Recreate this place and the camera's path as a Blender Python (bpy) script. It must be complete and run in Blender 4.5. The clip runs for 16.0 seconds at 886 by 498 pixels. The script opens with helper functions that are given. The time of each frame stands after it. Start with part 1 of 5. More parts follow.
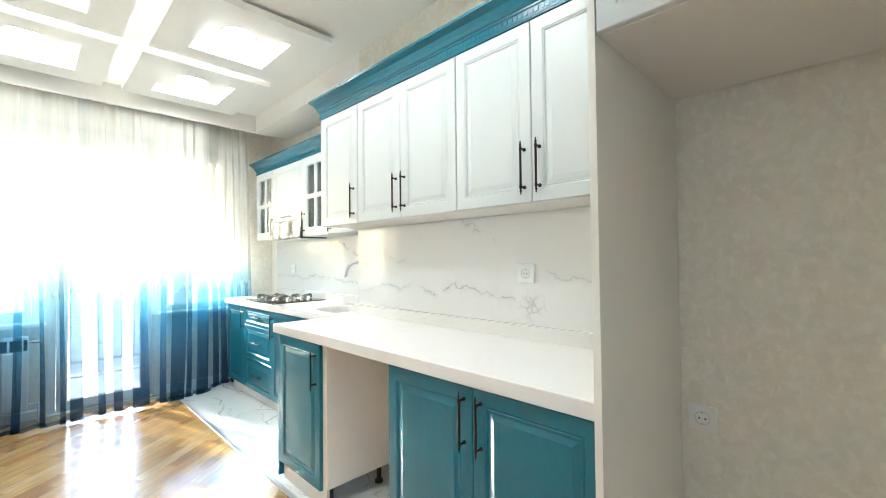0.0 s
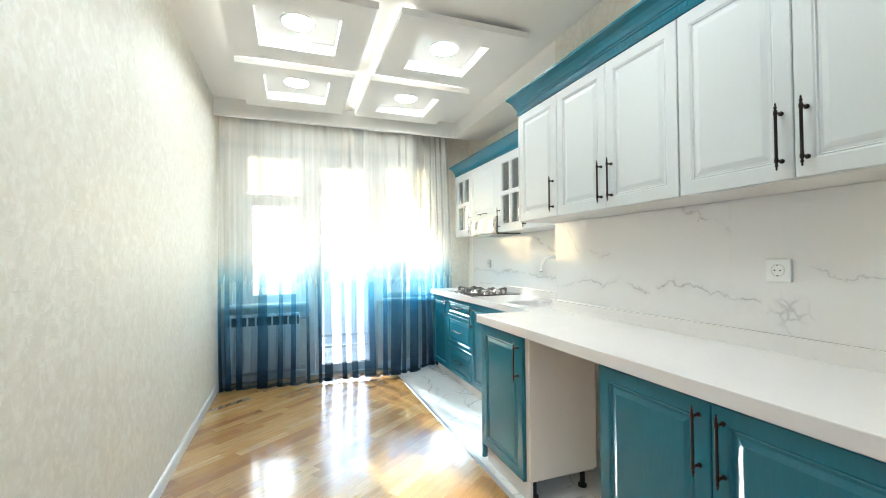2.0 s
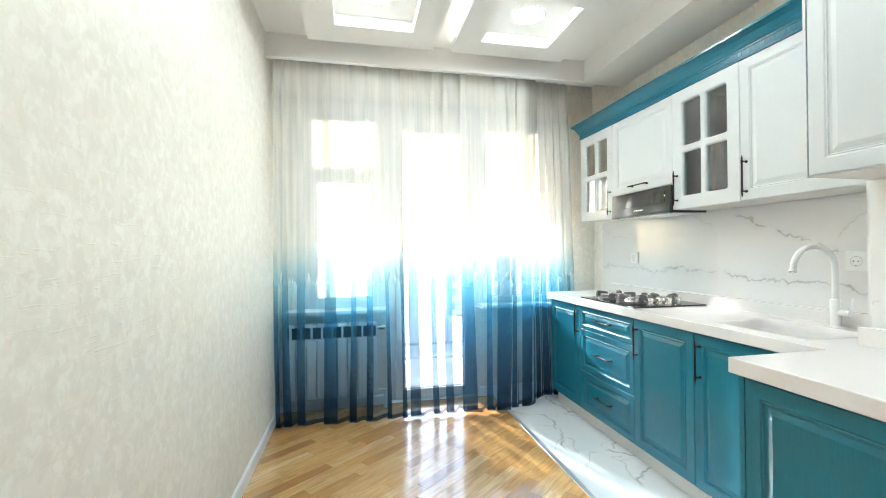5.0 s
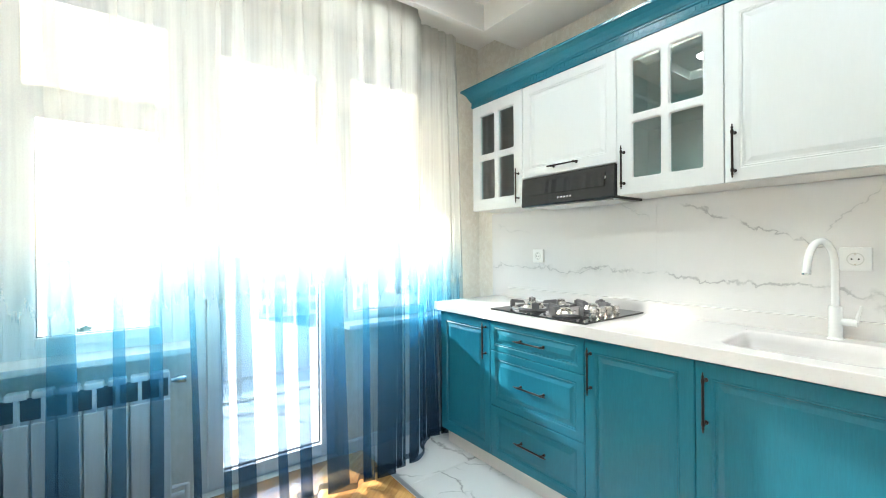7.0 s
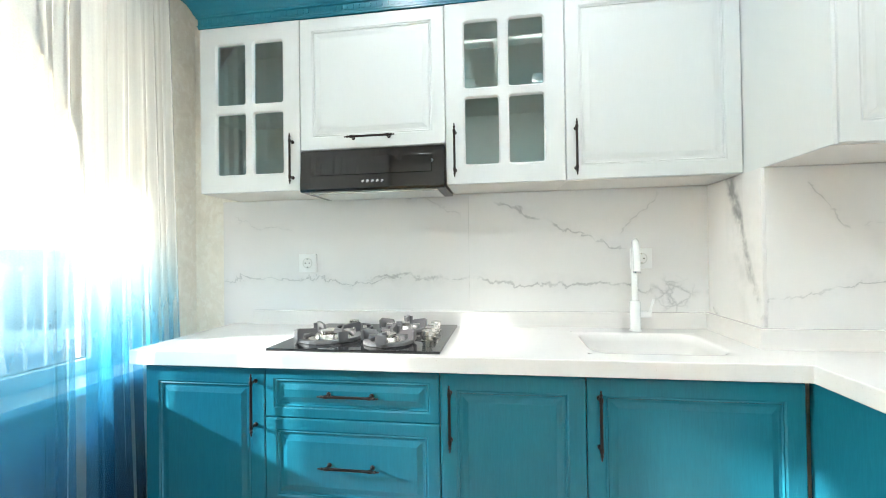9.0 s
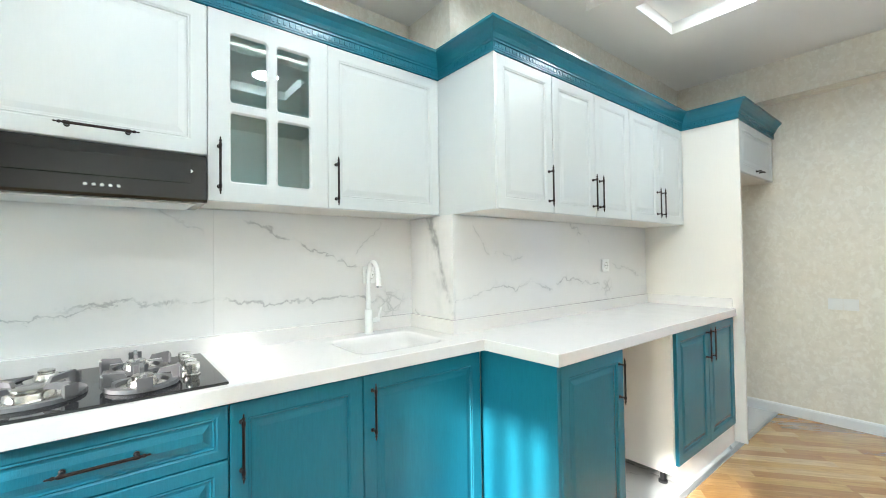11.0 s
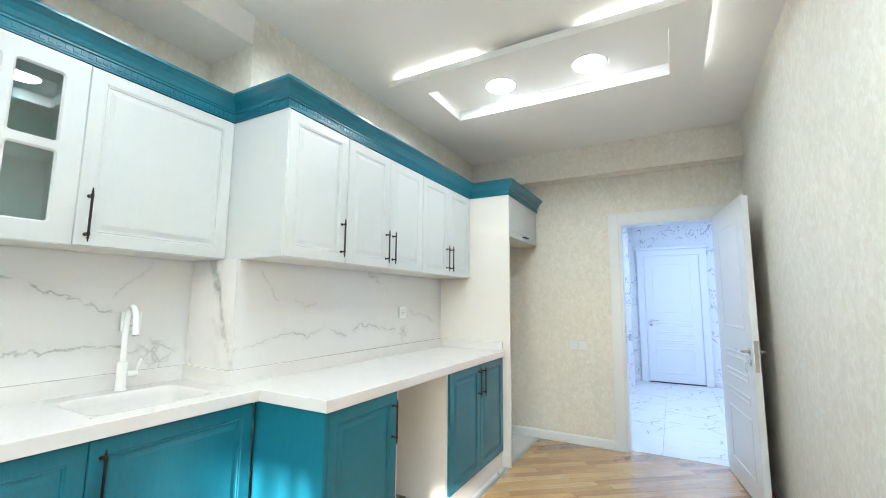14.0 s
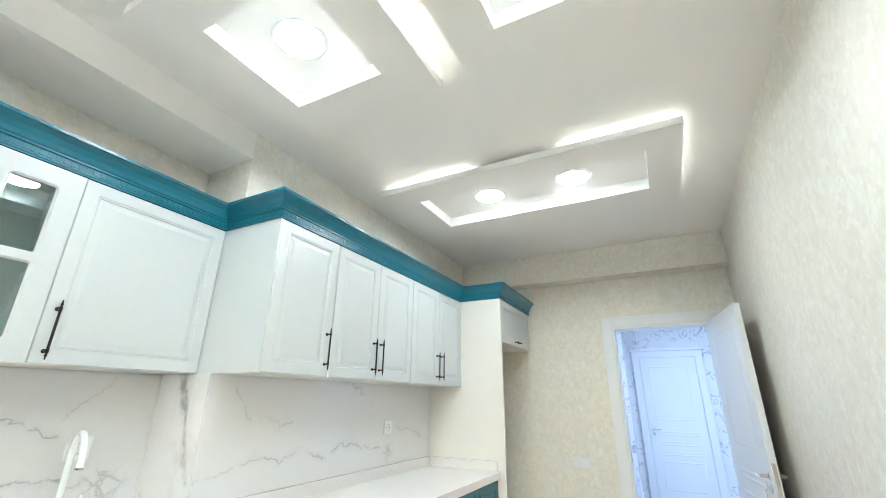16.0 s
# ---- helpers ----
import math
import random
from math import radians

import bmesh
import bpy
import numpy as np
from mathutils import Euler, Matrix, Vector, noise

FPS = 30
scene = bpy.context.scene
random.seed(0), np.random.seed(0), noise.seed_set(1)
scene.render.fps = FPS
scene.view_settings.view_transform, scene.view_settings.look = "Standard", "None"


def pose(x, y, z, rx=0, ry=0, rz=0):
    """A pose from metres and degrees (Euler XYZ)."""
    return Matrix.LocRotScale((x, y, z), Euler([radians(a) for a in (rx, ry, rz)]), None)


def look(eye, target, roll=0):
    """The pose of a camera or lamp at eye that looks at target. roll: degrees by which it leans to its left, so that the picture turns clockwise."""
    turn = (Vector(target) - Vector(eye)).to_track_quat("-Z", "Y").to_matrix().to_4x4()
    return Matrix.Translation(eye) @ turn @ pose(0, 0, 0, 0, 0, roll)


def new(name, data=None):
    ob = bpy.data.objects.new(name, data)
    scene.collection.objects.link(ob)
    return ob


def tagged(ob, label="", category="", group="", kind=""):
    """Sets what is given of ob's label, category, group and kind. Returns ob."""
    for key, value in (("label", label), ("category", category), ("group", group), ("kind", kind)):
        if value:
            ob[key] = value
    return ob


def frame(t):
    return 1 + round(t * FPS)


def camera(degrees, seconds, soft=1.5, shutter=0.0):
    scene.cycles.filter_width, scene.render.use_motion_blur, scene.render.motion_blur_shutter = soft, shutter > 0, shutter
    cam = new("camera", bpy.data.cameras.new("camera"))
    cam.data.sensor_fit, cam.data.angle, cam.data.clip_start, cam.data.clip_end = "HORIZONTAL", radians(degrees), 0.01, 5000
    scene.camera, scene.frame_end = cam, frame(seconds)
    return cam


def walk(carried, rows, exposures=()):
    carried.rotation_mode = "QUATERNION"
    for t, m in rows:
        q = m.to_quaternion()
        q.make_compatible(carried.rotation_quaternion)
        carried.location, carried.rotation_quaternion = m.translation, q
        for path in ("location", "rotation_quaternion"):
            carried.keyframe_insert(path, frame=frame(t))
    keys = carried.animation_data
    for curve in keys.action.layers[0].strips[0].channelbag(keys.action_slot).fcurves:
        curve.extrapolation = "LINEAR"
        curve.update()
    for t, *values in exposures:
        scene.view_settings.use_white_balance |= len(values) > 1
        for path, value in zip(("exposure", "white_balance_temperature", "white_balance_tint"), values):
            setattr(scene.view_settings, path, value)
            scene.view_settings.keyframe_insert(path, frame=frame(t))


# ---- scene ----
cam = camera(93.8, 16.0, 1.0)
PATH = [
    (0, (0.209, 0.075, 1.288), (-1.2, 1.493, 1.334), -0.6),
    (0.5, (0.2, 0.066, 1.285), (-1.315, 1.371, 1.333), -0.5),
    (1, (0.201, 0.053, 1.283), (-1.457, 1.171, 1.33), -0.5),
    (1.5, (0.184, 0.035, 1.279), (-1.592, 0.954, 1.321), -0.5),
    (2, (0.141, 0.016, 1.275), (-1.737, 0.703, 1.313), -0.5),
    (2.5, (0.048, -0.012, 1.266), (-1.897, 0.452, 1.293), -0.5),
    (3, (-0.106, -0.061, 1.265), (-2.071, 0.312, 1.285), -0.5),
    (3.5, (-0.306, -0.068, 1.261), (-2.274, 0.284, 1.278), -0.5),
    (3.7, (-0.404, -0.052, 1.266), (-2.373, 0.294, 1.279), -0.5),
    (5.8, (-1.599, -0.079, 1.245), (-3.505, 0.527, 1.256), -0.5),
    (6, (-1.708, -0.091, 1.242), (-3.575, 0.626, 1.251), -0.5),
    (6.5, (-1.968, -0.086, 1.243), (-3.698, 0.917, 1.244), -0.5),
    (7, (-2.226, -0.032, 1.255), (-3.83, 1.163, 1.25), -0.5),
    (7.5, (-2.503, 0.016, 1.237), (-3.89, 1.457, 1.231), -0.6),
    (8, (-2.731, 0.102, 1.238), (-3.797, 1.795, 1.23), -0.5),
    (8.2, (-2.812, 0.144, 1.223), (-3.736, 1.918, 1.23), -0.5),
    (10.3, (-3.502, 0.271, 1.278), (-2.668, 2.089, 1.297), -0.9),
    (10.5, (-3.552, 0.235, 1.284), (-2.563, 1.974, 1.306), -0.9),
    (11, (-3.597, 0.16, 1.284), (-2.344, 1.718, 1.326), -0.8),
    (11.5, (-3.575, 0.074, 1.281), (-2.189, 1.515, 1.329), -0.9),
    (12, (-3.545, -0.001, 1.276), (-2.076, 1.355, 1.325), -0.9),
    (12.5, (-3.54, -0.048, 1.281), (-1.947, 1.16, 1.326), -0.8),
    (13, (-3.568, -0.075, 1.28), (-1.868, 0.978, 1.316), -0.4),
    (13.5, (-3.58, -0.08, 1.29), (-1.846, 0.916, 1.331), 0.2),
    (14, (-3.54, -0.098, 1.308), (-1.801, 0.86, 1.554), 0.5),
    (14.5, (-3.503, -0.1, 1.329), (-1.77, 0.831, 1.689), 0.5),
    (15, (-3.493, -0.08, 1.361), (-1.787, 0.822, 1.886), 0.5),
    (15.5, (-3.492, -0.067, 1.38), (-1.814, 0.807, 2.03), 0.5),
    (16, (-3.506, -0.075, 1.398), (-1.84, 0.795, 2.083), 0.6),
]
walk(cam, [(t, look(eye, target, roll)) for t, eye, target, roll in PATH], [(0.0, 4.42, 6450, 11), (1.5, 4.16, 6400, 11), (3.5, 4.02, 6300, 11), (7.0, 4.24, 6400, 12), (11.0, 4.18, 6150, 11), (16.0, 4.20, 6180, 11)])

# ---- light ----
SUN_TO = Vector((1.0, 0.335, -0.41)).normalized()
world = bpy.data.worlds.new("sky")
scene.world = world
world.use_nodes = True
wn, wl = world.node_tree.nodes, world.node_tree.links
sky = wn.new("ShaderNodeTexSky")
sky.sky_type = "NISHITA"
sky.sun_disc = False
sky.sun_elevation = math.asin(-SUN_TO.z)
sky.sun_rotation = math.atan2(-SUN_TO.x, -SUN_TO.y)
sky.dust_density = 1.0
wn["Background"].inputs["Strength"].default_value = 0.085
wl.new(sky.outputs["Color"], wn["Background"].inputs["Color"])
sun_data = bpy.data.lights.new("sun", "SUN")
sun_data.energy, sun_data.angle, sun_data.color = 1.6, radians(1.8), (1.0, 0.93, 0.84)
sun = new("sun", sun_data)
sun.matrix_world = Matrix.Translation((-12, -3, 9)) @ SUN_TO.to_track_quat("-Z", "Y").to_matrix().to_4x4()
# Added unseen area lamp under the hall ceiling; stands in for the hall's daylight.
hall_data = bpy.data.lights.new("hall_fill", "AREA")
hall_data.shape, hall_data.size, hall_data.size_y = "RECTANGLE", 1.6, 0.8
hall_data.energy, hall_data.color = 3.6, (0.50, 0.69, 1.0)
hall_fill = new("hall_fill", hall_data)
hall_fill.matrix_world = pose(2.3, -0.5, 2.72)

# ---- measures of the place ----
WX, EX = -4.62, 0.60          # window wall, door wall
SY = -0.66                    # plain side wall
NY1, NY2 = 2.10, 1.737        # kitchen wall behind the hob, and its thicker stretch
STEP = -2.2645                 # where the kitchen wall steps forward
CZ = 2.775                    # ceiling
SEAM = 0.0015


# ---- materials ----
def material(name, base, rough=0.5, metal=0.0, spec=0.5, coat=0.0):
    m = bpy.data.materials.new(name)
    m.use_nodes = True
    b = m.node_tree.nodes["Principled BSDF"]
    b.inputs["Base Color"].default_value = (*base, 1)
    b.inputs["Roughness"].default_value = rough
    b.inputs["Metallic"].default_value = metal
    b.inputs["Specular IOR Level"].default_value = spec
    b.inputs["Coat Weight"].default_value = coat
    b.inputs["Coat Roughness"].default_value = 0.08
    return m


class Nodes:
    """Short names for building a node tree."""

    def __init__(self, m):
        self.t = m.node_tree
        self.b = self.t.nodes["Principled BSDF"]

    def add(self, kind, **values):
        n = self.t.nodes.new("ShaderNode" + kind)
        for key, value in values.items():
            if key == "blend_type":
                n.blend_type = value
            elif key == "data_type":
                n.data_type = value
            elif key == "operation":
                n.operation = value
            else:
                n.inputs[key.replace("_", " ")].default_value = value
        return n

    def link(self, a, b):
        self.t.links.new(a, b)

    def place(self, space="Object", scale=(1, 1, 1), turn=(0, 0, 0), shift=None):
        c = self.t.nodes.new("ShaderNodeTexCoord")
        p = self.t.nodes.new("ShaderNodeMapping")
        p.inputs["Scale"].default_value = scale
        p.inputs["Rotation"].default_value = turn
        if space == "World":
            g = self.t.nodes.new("ShaderNodeNewGeometry")
            self.link(g.outputs["Position"], p.inputs["Vector"])
        else:
            self.link(c.outputs[space], p.inputs["Vector"])
        if shift:
            info = self.t.nodes.new("ShaderNodeObjectInfo")
            mul = self.add("Math", operation="MULTIPLY")
            mul.inputs[1].default_value = shift
            self.link(info.outputs["Random"], mul.inputs[0])
            self.link(mul.outputs[0], p.inputs["Location"])
        return p.outputs["Vector"]

    def noise(self, vec, scale, detail=4.0, rough=0.55, warp=0.0):
        n = self.add("TexNoise", Scale=scale, Detail=detail, Roughness=rough, Distortion=warp)
        self.link(vec, n.inputs["Vector"])
        return n.outputs["Fac"]

    def ramp(self, fac, *stops):
        r = self.t.nodes.new("ShaderNodeValToRGB")
        e = r.color_ramp.elements
        while len(e) < len(stops):
            e.new(0.5)
        for k, (at, col) in zip(e, stops):
            k.position = at
            k.color = (*col, 1) if len(col) == 3 else col
        self.link(fac, r.inputs["Fac"])
        return r.outputs["Color"]

    def mix(self, fac, a, b, blend="MIX"):
        n = self.t.nodes.new("ShaderNodeMix")
        n.data_type, n.blend_type = "RGBA", blend
        for socket, v in ((n.inputs["Factor"], fac), (n.inputs["A"], a), (n.inputs["B"], b)):
            if isinstance(v, (int, float)):
                socket.default_value = v
            elif isinstance(v, tuple):
                socket.default_value = (*v, 1)
            else:
                self.link(v, socket)
        return n.outputs["Result"]

    def bump(self, height, strength, distance=0.002):
        n = self.add("Bump", Strength=strength, Distance=distance)
        self.link(height, n.inputs["Height"])
        self.link(n.outputs["Normal"], self.b.inputs["Normal"])

    def colour(self, c):
        self.link(c, self.b.inputs["Base Color"])

    def rough(self, fac, low, high):
        r = self.add("MapRange")
        r.inputs["To Min"].default_value, r.inputs["To Max"].default_value = low, high
        self.link(fac, r.inputs["Value"])
        self.link(r.outputs["Result"], self.b.inputs["Roughness"])


W3 = (0, 0, 0)


def painted(name, base, rough, grain=0.12, streak=1.0):
    """Foiled or sprayed wood board, with a faint upright grain."""
    m = material(name, base, rough)
    n = Nodes(m)
    v = n.place("World", (1, 1, 0.07))
    g = n.noise(v, 180, 5, 0.6, 1.2)
    big = n.noise(n.place("World"), 2.5, 3)
    dark = tuple(c * 0.82 for c in base)
    n.colour(n.mix(n.ramp(g, (0.35, (1 - streak,) * 3), (0.7, (1, 1, 1))), dark, n.mix(big, tuple(c * 0.96 for c in base), base)))
    n.bump(g, grain, 0.0012)
    n.rough(g, rough * 0.95, rough * 1.1)
    return m


WHITE_DOOR = painted("white_foil", (0.595, 0.612, 0.612), 0.36, 0.035, 0.12)
WHITE_BODY = painted("white_board", (0.77, 0.735, 0.685), 0.40, 0.03, 0.15)
TEAL = painted("teal_foil", (0.0130, 0.162, 0.232), 0.23, 0.30, 0.7)
BRONZE = material("dark_bronze", (0.030, 0.022, 0.020), 0.38, 0.85)
BLACK = material("black_plastic", (0.015, 0.015, 0.017), 0.45)
STEEL = material("brushed_steel", (0.66, 0.64, 0.61), 0.24, 1.0)
CHROME = material("chrome", (0.65, 0.65, 0.66), 0.15, 1.0)
IRON = material("cast_iron", (0.13, 0.125, 0.13), 0.42)
WHITE_PLASTIC = material("white_plastic", (0.80, 0.80, 0.79), 0.32)
SOCKET_GREY = material("socket_grey", (0.64, 0.64, 0.62), 0.4)
TAP_WHITE = material("white_enamel", (0.84, 0.84, 0.83), 0.18, 0, 0.6)
UPVC = material("white_upvc", (0.80, 0.81, 0.82), 0.30)
BLACK_GLASS = material("black_glass", (0.008, 0.008, 0.009), 0.05, 0, 0.7)
HOOD_BLACK = material("black_enamel", (0.016, 0.014, 0.014), 0.12, 0, 0.6)
GREY_STRIP = material("grey_metal_strip", (0.48, 0.49, 0.50), 0.35, 0.7)
DARK_METAL = material("dark_metal", (0.05, 0.05, 0.055), 0.5, 0.3)
INSIDE_GREY = material("cabinet_inside", (0.60, 0.70, 0.70), 0.5)


def make_pane(name, tint, gloss=0.10):
    """Thin glass: clear, tinted, with a mirror's share on top."""
    m = bpy.data.materials.new(name)
    m.use_nodes = True
    t = m.node_tree
    t.nodes.remove(t.nodes["Principled BSDF"])
    clear, shiny = t.nodes.new("ShaderNodeBsdfTransparent"), t.nodes.new("ShaderNodeBsdfGlossy")
    clear.inputs["Color"].default_value = (*tint, 1)
    shiny.inputs["Roughness"].default_value = 0.015
    fres = t.nodes.new("ShaderNodeFresnel")
    fres.inputs["IOR"].default_value = 1.5
    add = t.nodes.new("ShaderNodeMath")
    add.operation = "ADD"
    add.inputs[1].default_value = gloss
    mix = t.nodes.new("ShaderNodeMixShader")
    t.links.new(fres.outputs[0], add.inputs[0])
    t.links.new(add.outputs[0], mix.inputs[0])
    t.links.new(clear.outputs[0], mix.inputs[1])
    t.links.new(shiny.outputs[0], mix.inputs[2])
    t.links.new(mix.outputs[0], t.nodes["Material Output"].inputs["Surface"])
    return m


PANE = make_pane("window_pane", (0.96, 0.98, 0.98), 0.0)
SMOKED = make_pane("smoked_pane", (0.48, 0.67, 0.66), 0.16)


def make_wallpaper():
    m = material("wallpaper", (0.66, 0.63, 0.56), 0.62)
    n = Nodes(m)
    v = n.place("World")
    fine = n.noise(n.place("World", (1, 1, 0.9)), 17, 4, 0.55, 0.8)
    fleck = n.noise(n.place("World", (1, 1, 0.8)), 34, 5, 0.62, 0.5)
    crease = n.noise(n.place("World", (0.35, 0.35, 3.2)), 26, 3, 0.5, 0.4)
    big = n.noise(v, 2.6, 4)
    c = n.mix(n.ramp(fine, (0.42, (0, 0, 0)), (0.56, (1, 1, 1))), (0.75, 0.705, 0.625), (0.80, 0.755, 0.675))
    c = n.mix(n.ramp(fleck, (0.50, (0, 0, 0)), (0.62, (0.7, 0.7, 0.7))), c, (0.865, 0.84, 0.775))
    c = n.mix(n.ramp(big, (0.35, (0, 0, 0)), (0.75, (0.25, 0.25, 0.25))), c, (0.74, 0.685, 0.59))
    n.colour(c)
    ridge = n.ramp(crease, (0.60, (0, 0, 0)), (0.70, (1, 1, 1)))
    n.bump(n.mix(0.25, n.mix(0.5, fine, fleck), ridge), 0.35, 0.005)
    n.rough(fleck, 0.70, 0.36)
    return m


WALLPAPER = make_wallpaper()


def make_hall_paper():
    m = material("hall_wallpaper", (0.8, 0.8, 0.8), 0.6)
    n = Nodes(m)
    v = n.place("World")
    a = n.noise(v, 4.2, 2, 0.45, 2.6)
    line = n.ramp(a, (0.455, (0, 0, 0)), (0.495, (1, 1, 1)), (0.515, (0, 0, 0)))
    mask = n.ramp(n.noise(v, 5.0, 2), (0.45, (0, 0, 0)), (0.58, (1, 1, 1)))
    n.colour(n.mix(n.mix(1.0, line, mask, "MULTIPLY"), (0.80, 0.80, 0.80), (0.30, 0.30, 0.36)))
    n.bump(a, 0.2)
    return m


HALL_PAPER = make_hall_paper()


def make_plaster():
    m = material("ceiling_paint", (0.84, 0.82, 0.80), 0.75)
    n = Nodes(m)
    v = n.place("World")
    f = n.noise(v, 90, 4)
    n.colour(n.mix(n.noise(v, 1.7, 3), (0.88, 0.855, 0.83), (0.91, 0.89, 0.865)))
    n.bump(f, 0.08)
    return m


PLASTER = make_plaster()


def make_marble(name, scale=1.0, base=(0.74, 0.74, 0.72), vein=(0.27, 0.27, 0.275), rough=0.12, shift=4.0, space="Object", turn=(0.0, 0.5, 0.3), more=0.0):
    m = material(name, base, rough)
    n = Nodes(m)
    v = n.place(space, (scale, scale, scale), turn, shift)
    w = n.place(space, (scale * 0.55, scale * 0.55, scale * 1.5), turn, shift)
    warp = n.add("TexNoise", Scale=2.2, Detail=6.0, Roughness=0.56)
    n.link(w, warp.inputs["Vector"])
    push = n.t.nodes.new("ShaderNodeVectorMath")
    push.operation = "MULTIPLY_ADD"
    push.inputs[1].default_value = (0.36, 0.36, 0.36)
    n.link(warp.outputs["Color"], push.inputs[0])
    n.link(w, push.inputs[2])

    def cracks(size, thick, soft_edge):
        k = n.t.nodes.new("ShaderNodeTexVoronoi")
        k.feature = "DISTANCE_TO_EDGE"
        k.inputs["Scale"].default_value = size
        n.link(push.outputs[0], k.inputs["Vector"])
        return n.ramp(k.outputs["Distance"], (0.0, (1, 1, 1)), (thick, (0.6, 0.6, 0.6)), (soft_edge, (0, 0, 0)))

    line = cracks(1.05, 0.003, 0.009)
    smear = cracks(1.05, 0.03, 0.10)
    smear_mask = n.ramp(n.noise(v, 4.0, 5), (0.54, (0, 0, 0)), (0.72, (0.2, 0.2, 0.2)))
    mask = n.ramp(n.noise(v, 2.1, 4), (0.48 - more, (0, 0, 0)), (0.64 - more, (0.9, 0.9, 0.9)))
    thin = cracks(2.3, 0.005, 0.014)
    thin_mask = n.ramp(n.noise(v, 3.1, 3), (0.55 - more, (0, 0, 0)), (0.66 - more, (0.55, 0.55, 0.55)))
    cloud = n.ramp(n.noise(v, 1.3, 5), (0.4, (0, 0, 0)), (0.8, (0.3, 0.3, 0.3)))
    c = n.mix(cloud, base, tuple(x * 0.86 for x in base))
    c = n.mix(n.mix(1.0, thin, thin_mask, "MULTIPLY"), c, tuple(x * 1.2 for x in vein))
    c = n.mix(n.mix(1.0, smear, smear_mask, "MULTIPLY"), c, tuple(x * 1.7 for x in vein))
    c = n.mix(n.mix(1.0, line, mask, "MULTIPLY"), c, vein)
    n.colour(c)
    return m


def make_veined(name, axis, veins, bushes, base=(0.75, 0.73, 0.72), vein=(0.25, 0.25, 0.255), rough=0.12):
    """Printed marble slab: broken jagged veins, each from one end to the other (along, up), and frayed knots."""
    m = material(name, base, rough)
    n = Nodes(m)
    v = n.place("World")
    sep = n.t.nodes.new("ShaderNodeSeparateXYZ")
    n.link(v, sep.inputs[0])
    u, z = sep.outputs[axis], sep.outputs["Z"]

    def math_of(op, a, b=0.0):
        k = n.t.nodes.new("ShaderNodeMath")
        k.operation = op
        for socket, value in ((k.inputs[0], a), (k.inputs[1], b)):
            if isinstance(value, (int, float)):
                socket.default_value = value
            else:
                n.link(value, socket)
        return k.outputs[0]

    wide = math_of("SUBTRACT", n.noise(v, 4.5, 2, 0.5), 0.5)
    jag = math_of("SUBTRACT", n.noise(v, 17, 5, 0.62, 0.6), 0.5)
    wander = math_of("ADD", math_of("MULTIPLY", wide, 0.16), math_of("MULTIPLY", jag, 0.10))
    gaps = n.ramp(n.noise(v, 9, 4, 0.6), (0.36, (0.1, 0.1, 0.1)), (0.52, (1, 1, 1)))
    cloud = n.ramp(n.noise(v, 1.3, 5), (0.4, (0, 0, 0)), (0.8, (0.3, 0.3, 0.3)))
    c = n.mix(cloud, base, tuple(x * 0.88 for x in base))
    for u0, z0, u1, z1, thick, strength in veins:
        slope = (z1 - z0) / (u1 - u0)
        d = math_of("SUBTRACT", math_of("SUBTRACT", z, z0), math_of("MULTIPLY", math_of("SUBTRACT", u, u0), slope))
        d = math_of("ABSOLUTE", math_of("MULTIPLY", math_of("ADD", d, wander), 1 / math.hypot(1, slope)))
        line = n.ramp(math_of("MULTIPLY", d, 1 / (thick * 8)), (0.0, (1, 1, 1)), (0.07, (0.75, 0.75, 0.75)), (0.16, (0.16, 0.16, 0.16)), (1.0, (0, 0, 0)))
        mid, half = (u0 + u1) / 2, abs(u1 - u0) / 2
        reach = n.ramp(math_of("MULTIPLY", math_of("ABSOLUTE", math_of("SUBTRACT", u, mid)), 0.9 / half), (0.80, (strength * 0.62,) * 3), (0.95, (0, 0, 0)))
        c = n.mix(n.mix(1.0, n.mix(1.0, line, gaps, "MULTIPLY"), reach, "MULTIPLY"), c, vein)
    k = n.t.nodes.new("ShaderNodeTexVoronoi")
    k.feature = "DISTANCE_TO_EDGE"
    k.inputs["Scale"].default_value = 20
    warped = n.t.nodes.new("ShaderNodeVectorMath")
    warped.operation = "MULTIPLY_ADD"
    warped.inputs[1].default_value = (0.10, 0.10, 0.10)
    tint = n.add("TexNoise", Scale=8.0, Detail=5.0, Roughness=0.6)
    n.link(v, tint.inputs["Vector"])
    n.link(tint.outputs["Color"], warped.inputs[0])
    n.link(v, warped.inputs[2])
    n.link(warped.outputs[0], k.inputs["Vector"])
    frayed = n.ramp(k.outputs["Distance"], (0.0, (1, 1, 1)), (0.06, (0.5, 0.5, 0.5)), (0.16, (0.12, 0.12, 0.12)))
    for bu, bz, size in bushes:
        far = math_of("ADD", math_of("ABSOLUTE", math_of("SUBTRACT", u, bu)), math_of("ABSOLUTE", math_of("SUBTRACT", z, bz)))
        spot = n.ramp(math_of("MULTIPLY", math_of("ADD", far, wander), 0.5 / size), (0.15, (0.5, 0.5, 0.5)), (0.5, (0, 0, 0)))
        c = n.mix(n.mix(1.0, frayed, spot, "MULTIPLY"), c, vein)
    n.colour(c)
    return m


